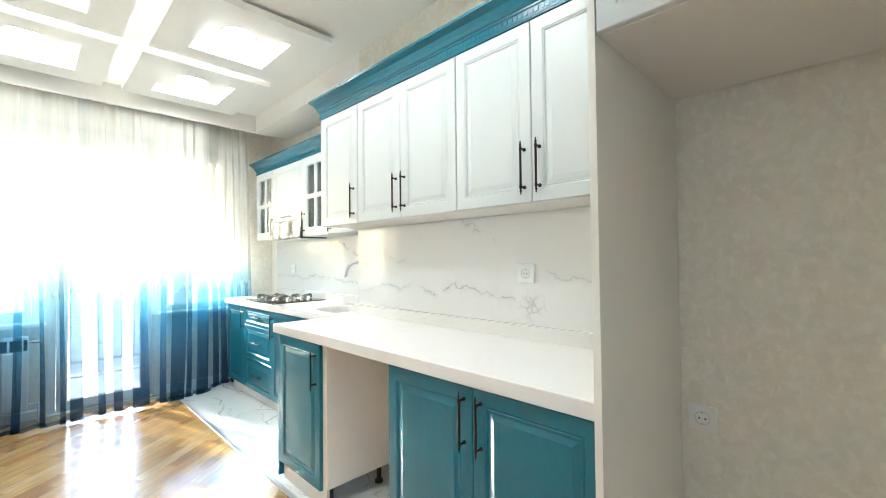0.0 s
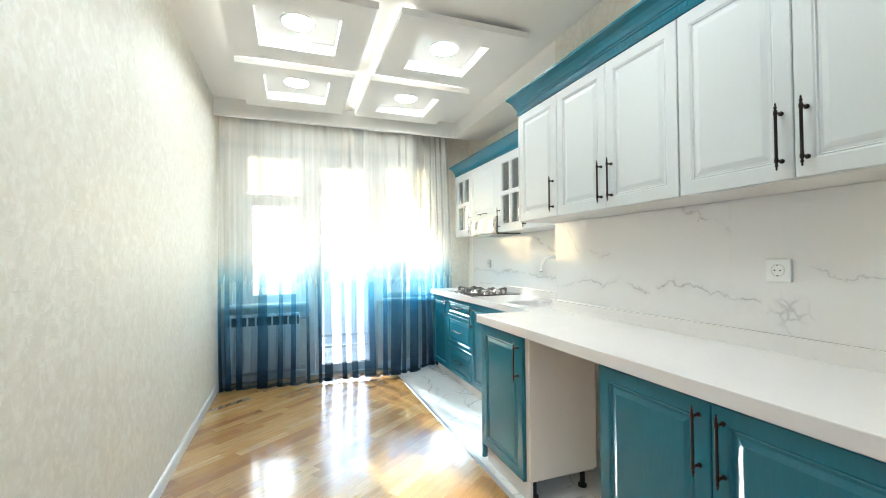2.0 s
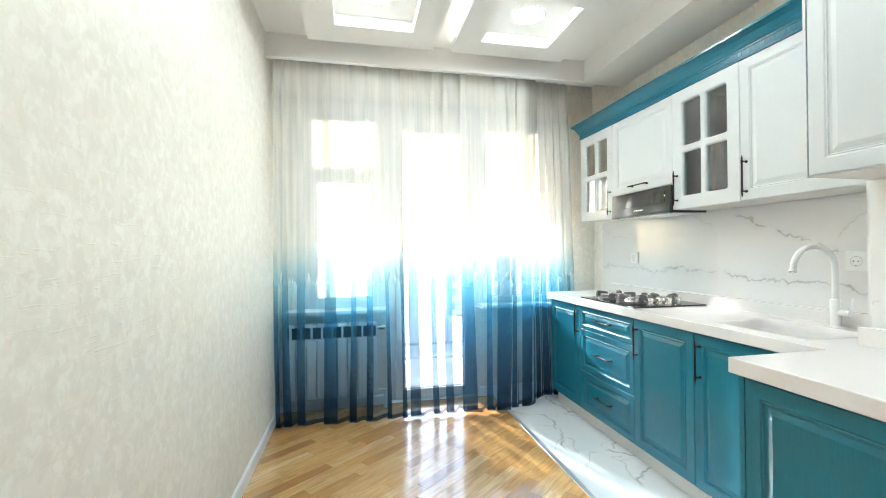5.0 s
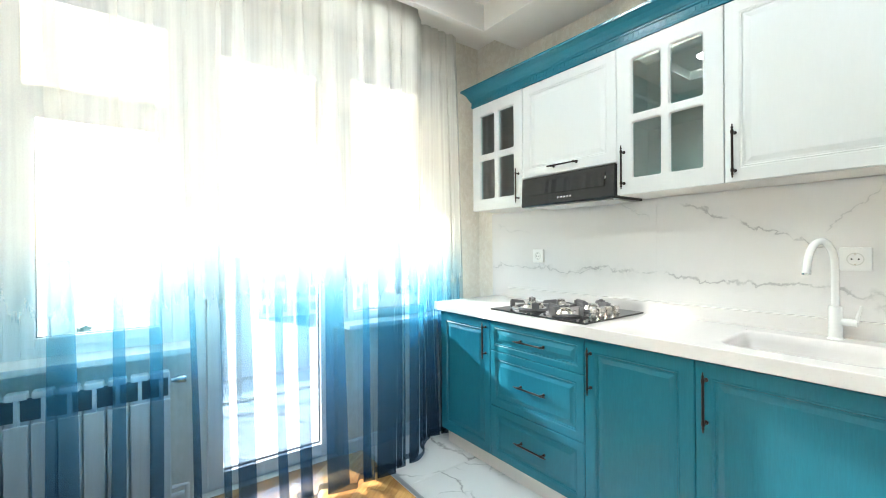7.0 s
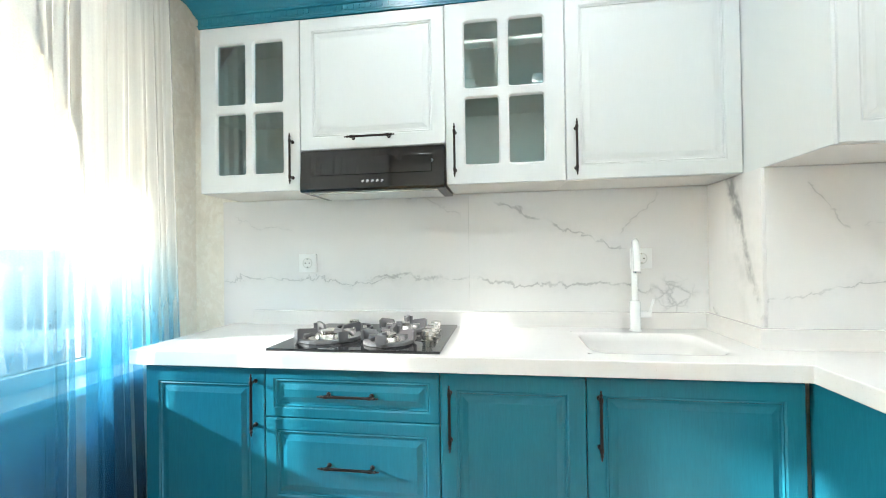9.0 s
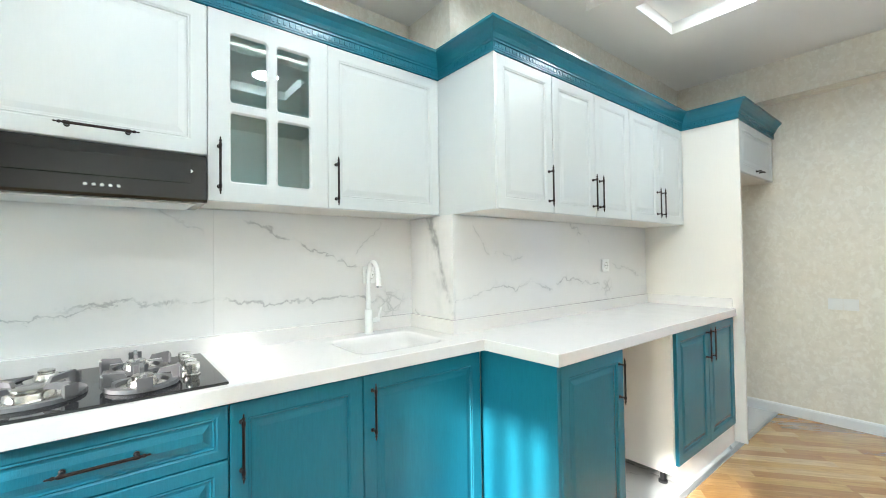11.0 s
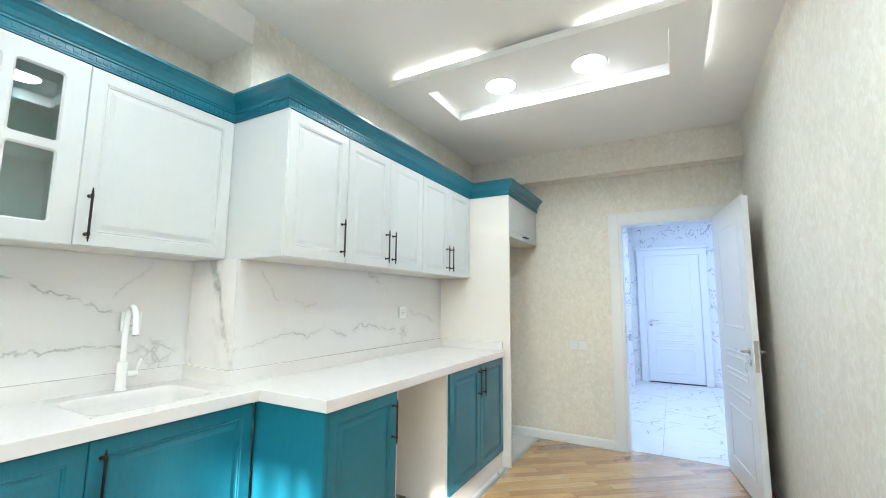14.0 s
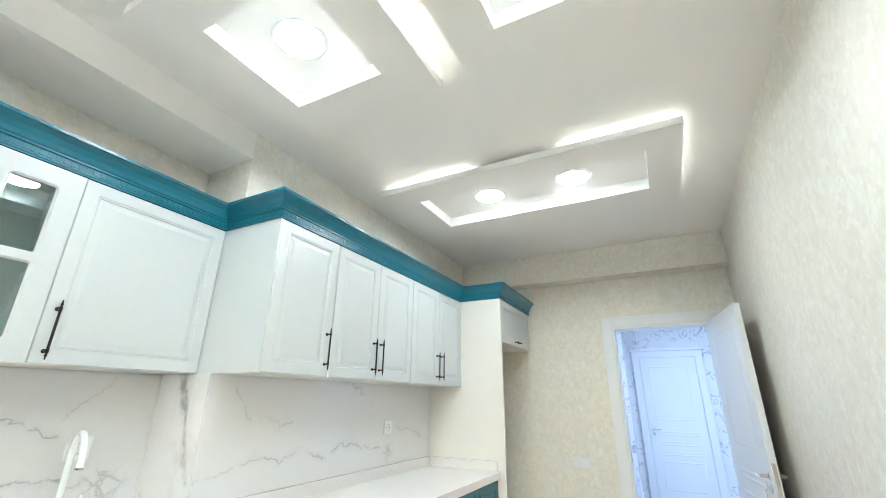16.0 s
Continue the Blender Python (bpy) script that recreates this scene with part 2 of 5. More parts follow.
MARBLE = make_veined("marble_wall_tile", "X", (
    (-4.46, 1.11, -3.62, 1.12, 0.004, 0.9), (-3.72, 1.14, -2.50, 1.05, 0.006, 1.0), (-3.14, 1.48, -2.60, 1.25, 0.005, 1.0), (-3.56, 1.50, -3.30, 1.37, 0.004, 0.6), (-4.40, 1.40, -4.10, 1.33, 0.003, 0.5), (-2.62, 1.33, -2.46, 1.48, 0.003, 0.6),
    (-2.28, 1.05, -1.95, 1.15, 0.004, 0.8), (-1.98, 1.14, -1.48, 1.10, 0.005, 0.9), (-1.44, 1.16, -0.95, 1.09, 0.006, 1.0), (-2.14, 1.46, -2.02, 1.30, 0.003, 0.7), (-1.98, 1.31, -1.75, 1.295, 0.003, 0.7), (-1.30, 1.50, -1.06, 1.40, 0.004, 0.8), (-0.78, 1.25, -0.30, 1.12, 0.004, 0.6)), ((-2.42, 1.06, 0.11), (-0.85, 1.05, 0.12)))
MARBLE_RETURN = make_veined("marble_return_tile", "Y", ((1.95, 1.58, 1.72, 0.94, 0.022, 1.38), (2.06, 1.0, 1.95, 0.96, 0.003, 0.8), (1.91, 1.54, 1.83, 1.28, 0.016, 1.2)), ())
MARBLE_FLOOR = make_marble("marble_floor_tile", 1.7, (0.76, 0.76, 0.75), (0.27, 0.28, 0.27), 0.10, 5.1, turn=(1.1, 0.2, 0.6), more=0.10)
HALL_MARBLE = make_marble("hall_marble", 1.8, (0.78, 0.78, 0.78), (0.26, 0.27, 0.30), 0.12, 6.3, turn=(0.1, 1.4, 0.1), more=0.10)


def make_quartz():
    m = material("white_quartz", (0.80, 0.785, 0.765), 0.16)
    n = Nodes(m)
    v = n.place("World")
    speck = n.ramp(n.noise(v, 420, 2, 0.5), (0.70, (0, 0, 0)), (0.76, (1, 1, 1)))
    n.colour(n.mix(speck, n.mix(n.noise(v, 60, 3), (0.735, 0.705, 0.69), (0.775, 0.745, 0.73)), (0.52, 0.47, 0.42)))
    n.rough(n.noise(v, 7, 3), 0.12, 0.22)
    return m


QUARTZ = make_quartz()


def make_oak():
    m = material("oak_parquet", (0.42, 0.24, 0.10), 0.2)
    n = Nodes(m)
    info = n.t.nodes.new("ShaderNodeObjectInfo")
    v = n.place("Object", (1.6, 16, 16), W3, 9.0)
    g = n.noise(v, 3.2, 8, 0.62, 0.8)
    fine = n.noise(n.place("Object", (6, 130, 130), W3, 5.0), 2.0, 3)
    tone = n.ramp(info.outputs["Random"], (0.0, (0.42, 0.205, 0.06)), (0.22, (0.50, 0.26, 0.078)), (0.6, (0.65, 0.37, 0.12)), (0.85, (0.70, 0.43, 0.16)), (1.0, (0.78, 0.53, 0.24)))
    c = n.mix(n.ramp(g, (0.38, (0.45, 0.45, 0.45)), (0.60, (0, 0, 0))), tone, (0.27, 0.125, 0.042))
    c = n.mix(n.ramp(fine, (0.45, (0.14, 0.14, 0.14)), (0.6, (0, 0, 0))), c, (0.24, 0.10, 0.03))
    n.colour(c)
    n.bump(fine, 0.05, 0.001)
    n.rough(n.noise(n.place("World"), 9, 4), 0.16, 0.26)
    n.b.inputs["Coat Weight"].default_value = 1.0
    n.b.inputs["Coat Roughness"].default_value = 0.13
    n.b.inputs["Coat IOR"].default_value = 1.75
    return m


OAK = make_oak()
GROUT = material("grout", (0.42, 0.42, 0.41), 0.8)
DARK_JOINT = material("parquet_joint", (0.12, 0.065, 0.03), 0.6)


def make_sheer():
    """Ombre voile: ivory above, dyed blue towards the hem."""
    m = bpy.data.materials.new("ombre_voile")
    m.use_nodes = True
    n = Nodes(m)
    t = m.node_tree
    g = t.nodes.new("ShaderNodeNewGeometry")
    sep = t.nodes.new("ShaderNodeSeparateXYZ")
    n.link(g.outputs["Position"], sep.inputs[0])
    rng = n.add("MapRange")
    for key, value in (("From Min", 0.0), ("From Max", 2.7)):
        rng.inputs[key].default_value = value
    n.link(sep.outputs["Z"], rng.inputs["Value"])
    dye = n.ramp(rng.outputs["Result"], (0.0, (0.012, 0.032, 0.062)), (0.15, (0.020, 0.085, 0.17)), (0.27, (0.028, 0.17, 0.32)), (0.34, (0.07, 0.40, 0.57)), (0.42, (0.50, 0.70, 0.76)), (0.49, (0.88, 0.865, 0.82)), (1.0, (0.90, 0.875, 0.82)))
    weave = n.noise(n.place("World", (1, 1, 1)), 240, 2)
    clear = t.nodes.new("ShaderNodeBsdfTransparent")
    veil = n.ramp(rng.outputs["Result"], (0.0, (0.66, 0.71, 0.77)), (0.15, (0.73, 0.82, 0.90)), (0.28, (0.76, 0.88, 0.95)), (0.36, (0.79, 0.91, 0.96)), (0.46, (0.95, 0.97, 0.97)), (1.0, (1, 1, 1)))
    n.link(veil, clear.inputs["Color"])
    diff, trans = t.nodes.new("ShaderNodeBsdfDiffuse"), t.nodes.new("ShaderNodeBsdfTranslucent")
    n.link(dye, diff.inputs["Color"])
    n.link(dye, trans.inputs["Color"])
    cloth, mix = t.nodes.new("ShaderNodeMixShader"), t.nodes.new("ShaderNodeMixShader")
    cloth.inputs[0].default_value = 0.12
    n.link(diff.outputs[0], cloth.inputs[1])
    n.link(trans.outputs[0], cloth.inputs[2])
    opening = n.add("MapRange")
    opening.inputs["To Min"].default_value, opening.inputs["To Max"].default_value = -0.05, 0.05
    n.link(weave, opening.inputs["Value"])
    dense = n.ramp(rng.outputs["Result"], (0.0, (0.34,) * 3), (0.28, (0.31,) * 3), (0.46, (0.40,) * 3), (0.6, (0.42,) * 3), (0.88, (0.46,) * 3), (0.95, (0.74,) * 3))
    share = n.add("Math", operation="ADD")
    n.link(dense, share.inputs[0])
    streak = n.add("MapRange")
    streak.inputs["From Min"].default_value, streak.inputs["From Max"].default_value = 0.3, 0.7
    streak.inputs["To Min"].default_value, streak.inputs["To Max"].default_value = -0.055, 0.055
    n.link(n.noise(n.place("World", (1, 1, 0.02)), 34, 3), streak.inputs["Value"])
    both = n.add("Math", operation="ADD")
    n.link(opening.outputs["Result"], both.inputs[0])
    n.link(streak.outputs["Result"], both.inputs[1])
    n.link(both.outputs[0], share.inputs[1])
    n.link(share.outputs[0], mix.inputs[0])
    n.link(clear.outputs[0], mix.inputs[1])
    n.link(cloth.outputs[0], mix.inputs[2])
    n.link(mix.outputs[0], t.nodes["Material Output"].inputs["Surface"])
    t.nodes.remove(n.b)
    return m


SHEER = make_sheer()


def glowing(name, colour, strength):
    m = material(name, (0.9, 0.9, 0.9), 0.5)
    b = m.node_tree.nodes["Principled BSDF"]
    b.inputs["Emission Color"].default_value = (*colour, 1)
    b.inputs["Emission Strength"].default_value = strength
    return m


SPOT_GLOW = glowing("lamp_diffuser", (0.88, 1.0, 1.0), 6.0)
LED_GLOW = glowing("led_strip", (0.95, 1.0, 0.90), 0.9)


# ---- building helpers ----
def boxed(bm, lo, hi, bevel=0.0):
    """Adds a box between two corners."""
    r = bmesh.ops.create_cube(bm, size=1.0)
    lo, hi = Vector(lo), Vector(hi)
    bmesh.ops.scale(bm, vec=hi - lo, verts=r["verts"])
    bmesh.ops.translate(bm, vec=(lo + hi) / 2, verts=r["verts"])
    if bevel:
        edges = list({e for v in r["verts"] for e in v.link_edges})
        bmesh.ops.bevel(bm, geom=edges, offset=bevel, segments=2, affect="EDGES", profile=0.6)
    return bm


def box(lo, hi, bevel=0.0):
    return boxed(bmesh.new(), lo, hi, bevel)


def to_mesh(name, bm, mat, smooth=False):
    me = bpy.data.meshes.new(name)
    bmesh.ops.recalc_face_normals(bm, faces=bm.faces)
    bm.to_mesh(me)
    bm.free()
    me.materials.append(mat)
    if smooth:
        for p in me.polygons:
            p.use_smooth = True
        me.set_sharp_from_angle(angle=radians(35))
    return me


def part(name, bm, mat, parent, label="", at=(0, 0, 0), turn=None, smooth=False):
    ob = new(name, to_mesh(name, bm, mat, smooth))
    ob.parent = parent
    ob.matrix_basis = Matrix.Translation(at) @ (turn or Matrix())
    if label:
        tagged(ob, label)
    return ob


def thing(name, at, label, category, group="", rz=0.0):
    ob = new(name)
    ob.empty_display_size = 0.05
    ob.matrix_basis = pose(*at, 0, 0, rz)
    return tagged(ob, label, category, group)


def setting(name, bm, mat, label="", category="", smooth=False):
    ob = new(name, to_mesh(name, bm, mat, smooth))
    return tagged(ob, label, category, "", "structure")


def lathe(profile, steps=16):
    """A turned shape round z from (radius, z) pairs."""
    bm = bmesh.new()
    rings = []
    for r, z in profile:
        rings.append([bm.verts.new((r * math.cos(2 * math.pi * k / steps), r * math.sin(2 * math.pi * k / steps), z)) for k in range(steps)])
    for a, b in zip(rings, rings[1:]):
        for k in range(steps):
            bm.faces.new((a[k], a[(k + 1) % steps], b[(k + 1) % steps], b[k]))
    bm.faces.new(rings[0][::-1])
    bm.faces.new(rings[-1])
    return bm


def join(bm, other, m=None):
    """Adds another bmesh, moved by m."""
    me = bpy.data.meshes.new("tmp")
    other.to_mesh(me)
    other.free()
    if m is not None:
        me.transform(m)
    bm.from_mesh(me)
    bpy.data.meshes.remove(me)
    return bm


def tube(points, radius, steps=12):
    """A pipe along points; radius is one number or one for each point."""
    bm = bmesh.new()
    pts = [Vector(p) for p in points]
    radii = radius if isinstance(radius, (list, tuple)) else [radius] * len(pts)
    rings = []
    up = Vector((0, 0, 1))
    for k, p in enumerate(pts):
        d = (pts[min(k + 1, len(pts) - 1)] - pts[max(k - 1, 0)]).normalized()
        side = d.cross(Vector((1, 0, 0)) if abs(d.x) < 0.9 else up).normalized()
        top = d.cross(side)
        rings.append([bm.verts.new(p + radii[k] * (math.cos(a) * side + math.sin(a) * top)) for a in [2 * math.pi * j / steps for j in range(steps)]])
    for a, b in zip(rings, rings[1:]):
        for k in range(steps):
            bm.faces.new((a[k], a[(k + 1) % steps], b[(k + 1) % steps], b[k]))
    bm.faces.new(rings[0][::-1])
    bm.faces.new(rings[-1])
    return bm


def raised_board(w, h, th=0.02, frame_w=0.062, cut=1.0):
    """A cabinet front: flat frame, groove and raised field. x 0..w, z 0..h, the face at y 0 towards -y."""
    f = min(frame_w, w * 0.26, h * 0.26)
    rings = [(0, th), (0, 0.003), (0.003, 0), (f - 0.012, 0), (f - 0.007, 0.0035 * cut), (f - 0.003, 0.0015 * cut), (f, 0.007 * cut), (f + 0.008, 0.007 * cut), (f + 0.026, 0.0015 * cut), (f + 0.029, 0.0015 * cut)]
    bm = bmesh.new()
    loops = []
    for i, y in rings:
        loops.append([bm.verts.new(p) for p in ((i, y, i), (w - i, y, i), (w - i, y, h - i), (i, y, h - i))])
    for a, b in zip(loops, loops[1:]):
        for k in range(4):
            bm.faces.new((a[k], a[(k + 1) % 4], b[(k + 1) % 4], b[k]))
    bm.faces.new(loops[0])
    bm.faces.new(loops[-1])
    return bm


def handle_mesh(length=0.165):
    """Antique bar handle along z, centred, standing off towards -y."""
    h = length / 2
    prof = [(0.0006, -h - 0.022), (0.003, -h - 0.018), (0.0022, -h - 0.013), (0.0052, -h - 0.007), (0.0030, -h - 0.001), (0.0058, -h + 0.004), (0.0058, -h + 0.014), (0.0045, -h + 0.017)]
    prof = prof + [(r, -z) for r, z in reversed(prof)]
    bm = join(bmesh.new(), lathe(prof, 12), Matrix.Translation((0, -0.028, 0)))
    for s in (-1, 1):
        post = lathe([(0.0075, 0), (0.0075, 0.004), (0.0042, 0.007), (0.0042, 0.028)], 10)
        join(bm, post, Matrix.Translation((0, 0, s * (h - 0.009))) @ pose(0, 0, 0, 90))
    # a sliver inside the bar joins it to its two posts
    bm.verts.ensure_lookup_table()
    core = [min(bm.verts, key=lambda v: (v.co - Vector((0, -0.028, z))).length) for z in (-(h - 0.0132), h - 0.0132, h + 0.022)]
    bm.faces.new(core)
    return bm


HANDLE = to_mesh("handle", handle_mesh(), BRONZE, True)
HANDLE_SHORT = to_mesh("handle_short", handle_mesh(0.10), BRONZE, True)


def add_handle(parent, x, z, flat=False, mesh=None):
    ob = new("handle", mesh or HANDLE)
    ob.parent = parent
    ob.matrix_basis = pose(x, 0, z, 0, 90 if flat else 0, 0)
    return tagged(ob, "dark bronze bar handle with turned finials")


def walls_of(cells):
    bm = bmesh.new()
    for lo, hi in cells:
        boxed(bm, lo, hi)
    return bm


# ---- the shell ----
T = 0.18
FLOOR_LO = -0.02
WIN_Y0, WIN_Y1, WIN_TOP = -0.56, 1.79, 2.52     # the joined window and balcony door
DOOR_Y0, DOOR_Y1 = 0.21, 0.95                   # balcony door leaf within it
SILL_Z = 0.80
setting("wall_north", walls_of([((WX - T, NY1, -0.2), (STEP, NY1 + 0.3, CZ + 0.2)), ((STEP, NY2, -0.2), (EX + 0.15, NY1 + 0.3, CZ + 0.2))]), WALLPAPER, "beige mottled wallpaper wall behind the kitchen units", "wall")
setting("wall_south", box((WX - T, SY - 0.15, -0.2), (EX + 0.15, SY, CZ + 0.2)), WALLPAPER, "plain wall with beige embossed wallpaper", "wall")
setting("wall_west", walls_of([
    ((WX - T, SY, -0.2), (WX, WIN_Y0, CZ + 0.2)),
    ((WX - T, WIN_Y1, -0.2), (WX, NY1, CZ + 0.2)),
    ((WX - T, WIN_Y0, WIN_TOP), (WX, WIN_Y1, CZ + 0.2)),
    ((WX - T, WIN_Y0, -0.2), (WX, DOOR_Y0, SILL_Z - 0.03)),
    ((WX - T, DOOR_Y1, -0.2), (WX, WIN_Y1, SILL_Z - 0.03)),
    ((WX - T, DOOR_Y0, -0.2), (WX, DOOR_Y1, 0.0)),
]), WALLPAPER, "window wall with beige wallpaper", "wall")
DY0, DY1, DTOP = -0.455, 0.312, 2.04            # room door opening
setting("wall_east", walls_of([
    ((EX, SY, -0.2), (EX + 0.14, DY0, CZ + 0.2)),
    ((EX, DY1, -0.2), (EX + 0.14, NY2, CZ + 0.2)),
    ((EX, DY0, DTOP), (EX + 0.14, DY1, CZ + 0.2)),
]), WALLPAPER, "beige wallpaper wall with the room door", "wall")
setting("beam", box((EX - 0.16, SY, 2.49), (EX, NY2, CZ)), WALLPAPER, "ceiling beam covered in beige wallpaper", "beam")
setting("ceiling", walls_of([((WX, SY, CZ), (EX, NY1, CZ + 0.1)), ((-4.15, NY2 + 0.001, 2.61), (STEP, NY1, CZ)), ((-4.19, SY, 2.61), (-4.15, NY1, CZ))]), PLASTER, "white painted ceiling with a dropped border at the curtain", "ceiling")
setting("floor_base", box((WX, SY, -0.2), (EX + 0.14, NY1, -0.013)), DARK_JOINT, "floor under the parquet and tiles", "floor")

# ceiling panels with square recesses, hung a little below the ceiling
PZ0, PZ1 = 2.70, 2.742


def ceiling_panel(x0, x1, y0, y1, ix0, ix1, iy0, iy1, lamps, leds):
    t = thing("ceiling_panel", ((x0 + x1) / 2, (y0 + y1) / 2, PZ0), "white dropped plasterboard ceiling panel with a lit recess", "ceiling panel", "dropped ceiling panels")
    cx, cy = (x0 + x1) / 2, (y0 + y1) / 2
    bm = bmesh.new()
    for a, b, c, d in ((x0, x1, y0, iy0), (x0, x1, iy1, y1), (x0, ix0, iy0, iy1), (ix1, x1, iy0, iy1)):
        boxed(bm, (a - cx, c - cy, 0), (b - cx, d - cy, PZ1 - PZ0))
    part("board", bm, PLASTER, t)
    bm = bmesh.new()
    for a, b, c, d in ((ix0 - 0.02, ix0 - 0.001, iy0, iy1), (ix1 + 0.001, ix1 + 0.02, iy0, iy1), (ix0 - 0.02, ix1 + 0.02, iy0 - 0.02, iy0 - 0.001), (ix0 - 0.02, ix1 + 0.02, iy1 + 0.001, iy1 + 0.02)):
        boxed(bm, (a - cx, c - cy, PZ1 - PZ0), (b - cx, d - cy, CZ - PZ0))
    part("recess_side", bm, PLASTER, t)
    for lo, hi in leds:
        part("led_strip", box((lo[0] - cx, lo[1] - cy, PZ1 - PZ0 + 0.001), (hi[0] - cx, hi[1] - cy, PZ1 - PZ0 + 0.008)), LED_GLOW, t, "glowing led strip behind the edge")
    for lx, ly in lamps:
        lamp = thing("ceiling_light", (lx, ly, CZ), "round recessed led ceiling light, switched on", "ceiling light", "recessed ceiling lights")
        part("diffuser", lathe([(0.065, -0.0125), (0.084, -0.0115), (0.095, -0.007), (0.097, -0.001)], 32), SPOT_GLOW, lamp, "glowing white diffuser", smooth=True)
        rim = lathe([(0.098, -0.001), (0.112, -0.001), (0.112, -0.003), (0.106, -0.006), (0.098, -0.006)], 32)
        part("rim", rim, WHITE_PLASTIC, lamp, "white rim", smooth=True)


E_ = 0.05
ceiling_panel(-3.05, -2.19, -0.37, 0.49, -2.85, -2.385, -0.185, 0.305, [(-2.62, 0.06)], [((-3.0, 0.49 - E_, 0), (-2.24, 0.49 - E_ + 0.012, 0)), ((-3.05 + E_, -0.3, 0), (-3.05 + E_ + 0.012, 0.43, 0)), ((-3.0, -0.37 + E_, 0), (-2.24, -0.37 + E_ + 0.012, 0))])
ceiling_panel(-3.05, -2.19, 0.625, 1.48, -2.872, -2.388, 0.817, 1.289, [(-2.63, 1.05)], [((-3.0, 0.625 + E_, 0), (-2.24, 0.625 + E_ + 0.012, 0)), ((-3.05 + E_, 0.70, 0), (-3.05 + E_ + 0.012, 1.40, 0))])
ceiling_panel(-4.05, -3.16, -0.37, 0.49, -3.835, -3.33, -0.183, 0.315, [(-3.58, 0.06)], [((-4.0, 0.49 - E_, 0), (-3.2, 0.49 - E_ + 0.012, 0)), ((-3.16 - E_, -0.3, 0), (-3.16 - E_ + 0.012, 0.43, 0))])
ceiling_panel(-4.05, -3.16, 0.615, 1.48, -3.866, -3.37, 0.79, 1.277, [(-3.62, 1.035)], [((-4.0, 0.615 + E_, 0), (-3.2, 0.615 + E_ + 0.012, 0)), ((-3.16 - E_, 0.70, 0), (-3.16 - E_ + 0.012, 1.40, 0))])
ceiling_panel(-1.445, -0.59, -0.335, 1.478, -1.26, -0.775, -0.153, 1.282, [(-1.0, 0.28), (-1.0, 0.86)], [((-1.445 + E_, -0.28, 0), (-1.445 + E_ + 0.012, 0.25, 0)), ((-1.445 + E_, 0.85, 0), (-1.445 + E_ + 0.012, 1.42, 0)), ((-1.38, -0.335 + E_, 0), (-0.66, -0.335 + E_ + 0.012, 0))])


# ---- skirting ----
def skirting(name, length, at, rz):
    bm = bmesh.new()
    prof = [(0, 0), (-0.014, 0), (-0.014, 0.066), (-0.009, 0.077), (0, 0.080)]
    a = [bm.verts.new((0, y, z)) for y, z in prof]
    b = [bm.verts.new((length, y, z)) for y, z in prof]
    for k in range(len(prof)):
        j = (k + 1) % len(prof)
        bm.faces.new((a[k], a[j], b[j], b[k]))
    bm.faces.new(a)
    bm.faces.new(b[::-1])
    ob = setting(name, bm, UPVC, "white painted skirting board along the wall", "skirting board")
    ob.matrix_basis = pose(*at, 0, 0, rz)
    return ob


skirting("baseboard", EX - WX, (EX, SY, 0), 180)
skirting("baseboard", NY2 - 0.402, (EX, NY2, 0), -90)
skirting("baseboard", DY0 - 0.092 - SY, (EX, DY0 - 0.092, 0), -90)
skirting("baseboard", DOOR_Y0 - 0.03 - SY, (WX, SY, 0), 90)
skirting("baseboard", NY1 - DOOR_Y1 - 0.03, (WX, DOOR_Y1 + 0.03, 0), 90)
skirting("baseboard", EX + 0.235, (-0.235, NY2, 0), 0)

# ---- windows and balcony door ----
FX0, FX1 = WX - 0.13, WX - 0.06                 # frame's depth


def sash(parent, name, y0, y1, z0, z1, bar, x0=FX0, x1=FX1, pane=True):
    """A rectangular frame with its pane. The opening inside is y0..y1, z0..z1."""
    bm = bmesh.new()
    for a, b, c, d in ((y0 - bar, y0, z0 - bar, z1 + bar), (y1, y1 + bar, z0 - bar, z1 + bar), (y0, y1, z0 - bar, z0), (y0, y1, z1, z1 + bar)):
        boxed(bm, (x0, a, c), (x1, b, d), 0.004)
    f = part(name, bm, UPVC, parent)
    if pane:
        g = part("pane", box((x0 + 0.03, y0 - 0.006, z0 - 0.006), (x0 + 0.036, y1 + 0.006, z1 + 0.006)), PANE, f, "clear glass pane")
        g.visible_shadow = False
        bm = bmesh.new()
        for a, b, c, d in ((y0 - 0.004, y0 + 0.004, z0, z1), (y1 - 0.004, y1 + 0.004, z0, z1), (y0, y1, z0 - 0.004, z0 + 0.004), (y0, y1, z1 - 0.004, z1 + 0.004)):
            boxed(bm, (x0 + 0.026, a, c), (x0 + 0.044, b, d))
        part("gasket", bm, DARK_METAL, f, "dark rubber gasket")
    return f


w1 = thing("window_1", (0, 0, 0), "white upvc window with a fixed top light over an opening sash", "window")
w1["kind"] = "structure"
sash(w1, "window_frame", -0.418, 0.115, 1.968, 2.370, 0.055)
sash(w1, "window_frame", -0.418, 0.115, 0.840, 1.857, 0.055, pane=False)
sash(w1, "sash", -0.372, 0.069, 0.885, 1.838, 0.044, FX0 + 0.02, FX1 + 0.018)
part("window_sill", box((WX - 0.06, -0.62, 0.770), (WX + 0.13, 0.185, 0.800), 0.006), UPVC, w1, "white window sill")
d1 = thing("door_1", (0, 0, 0), "white glazed upvc balcony door, closed", "balcony door")
d1["kind"] = "structure"
sash(d1, "door_frame", 0.262, 0.935, 0.013, 2.371, 0.055, pane=False)
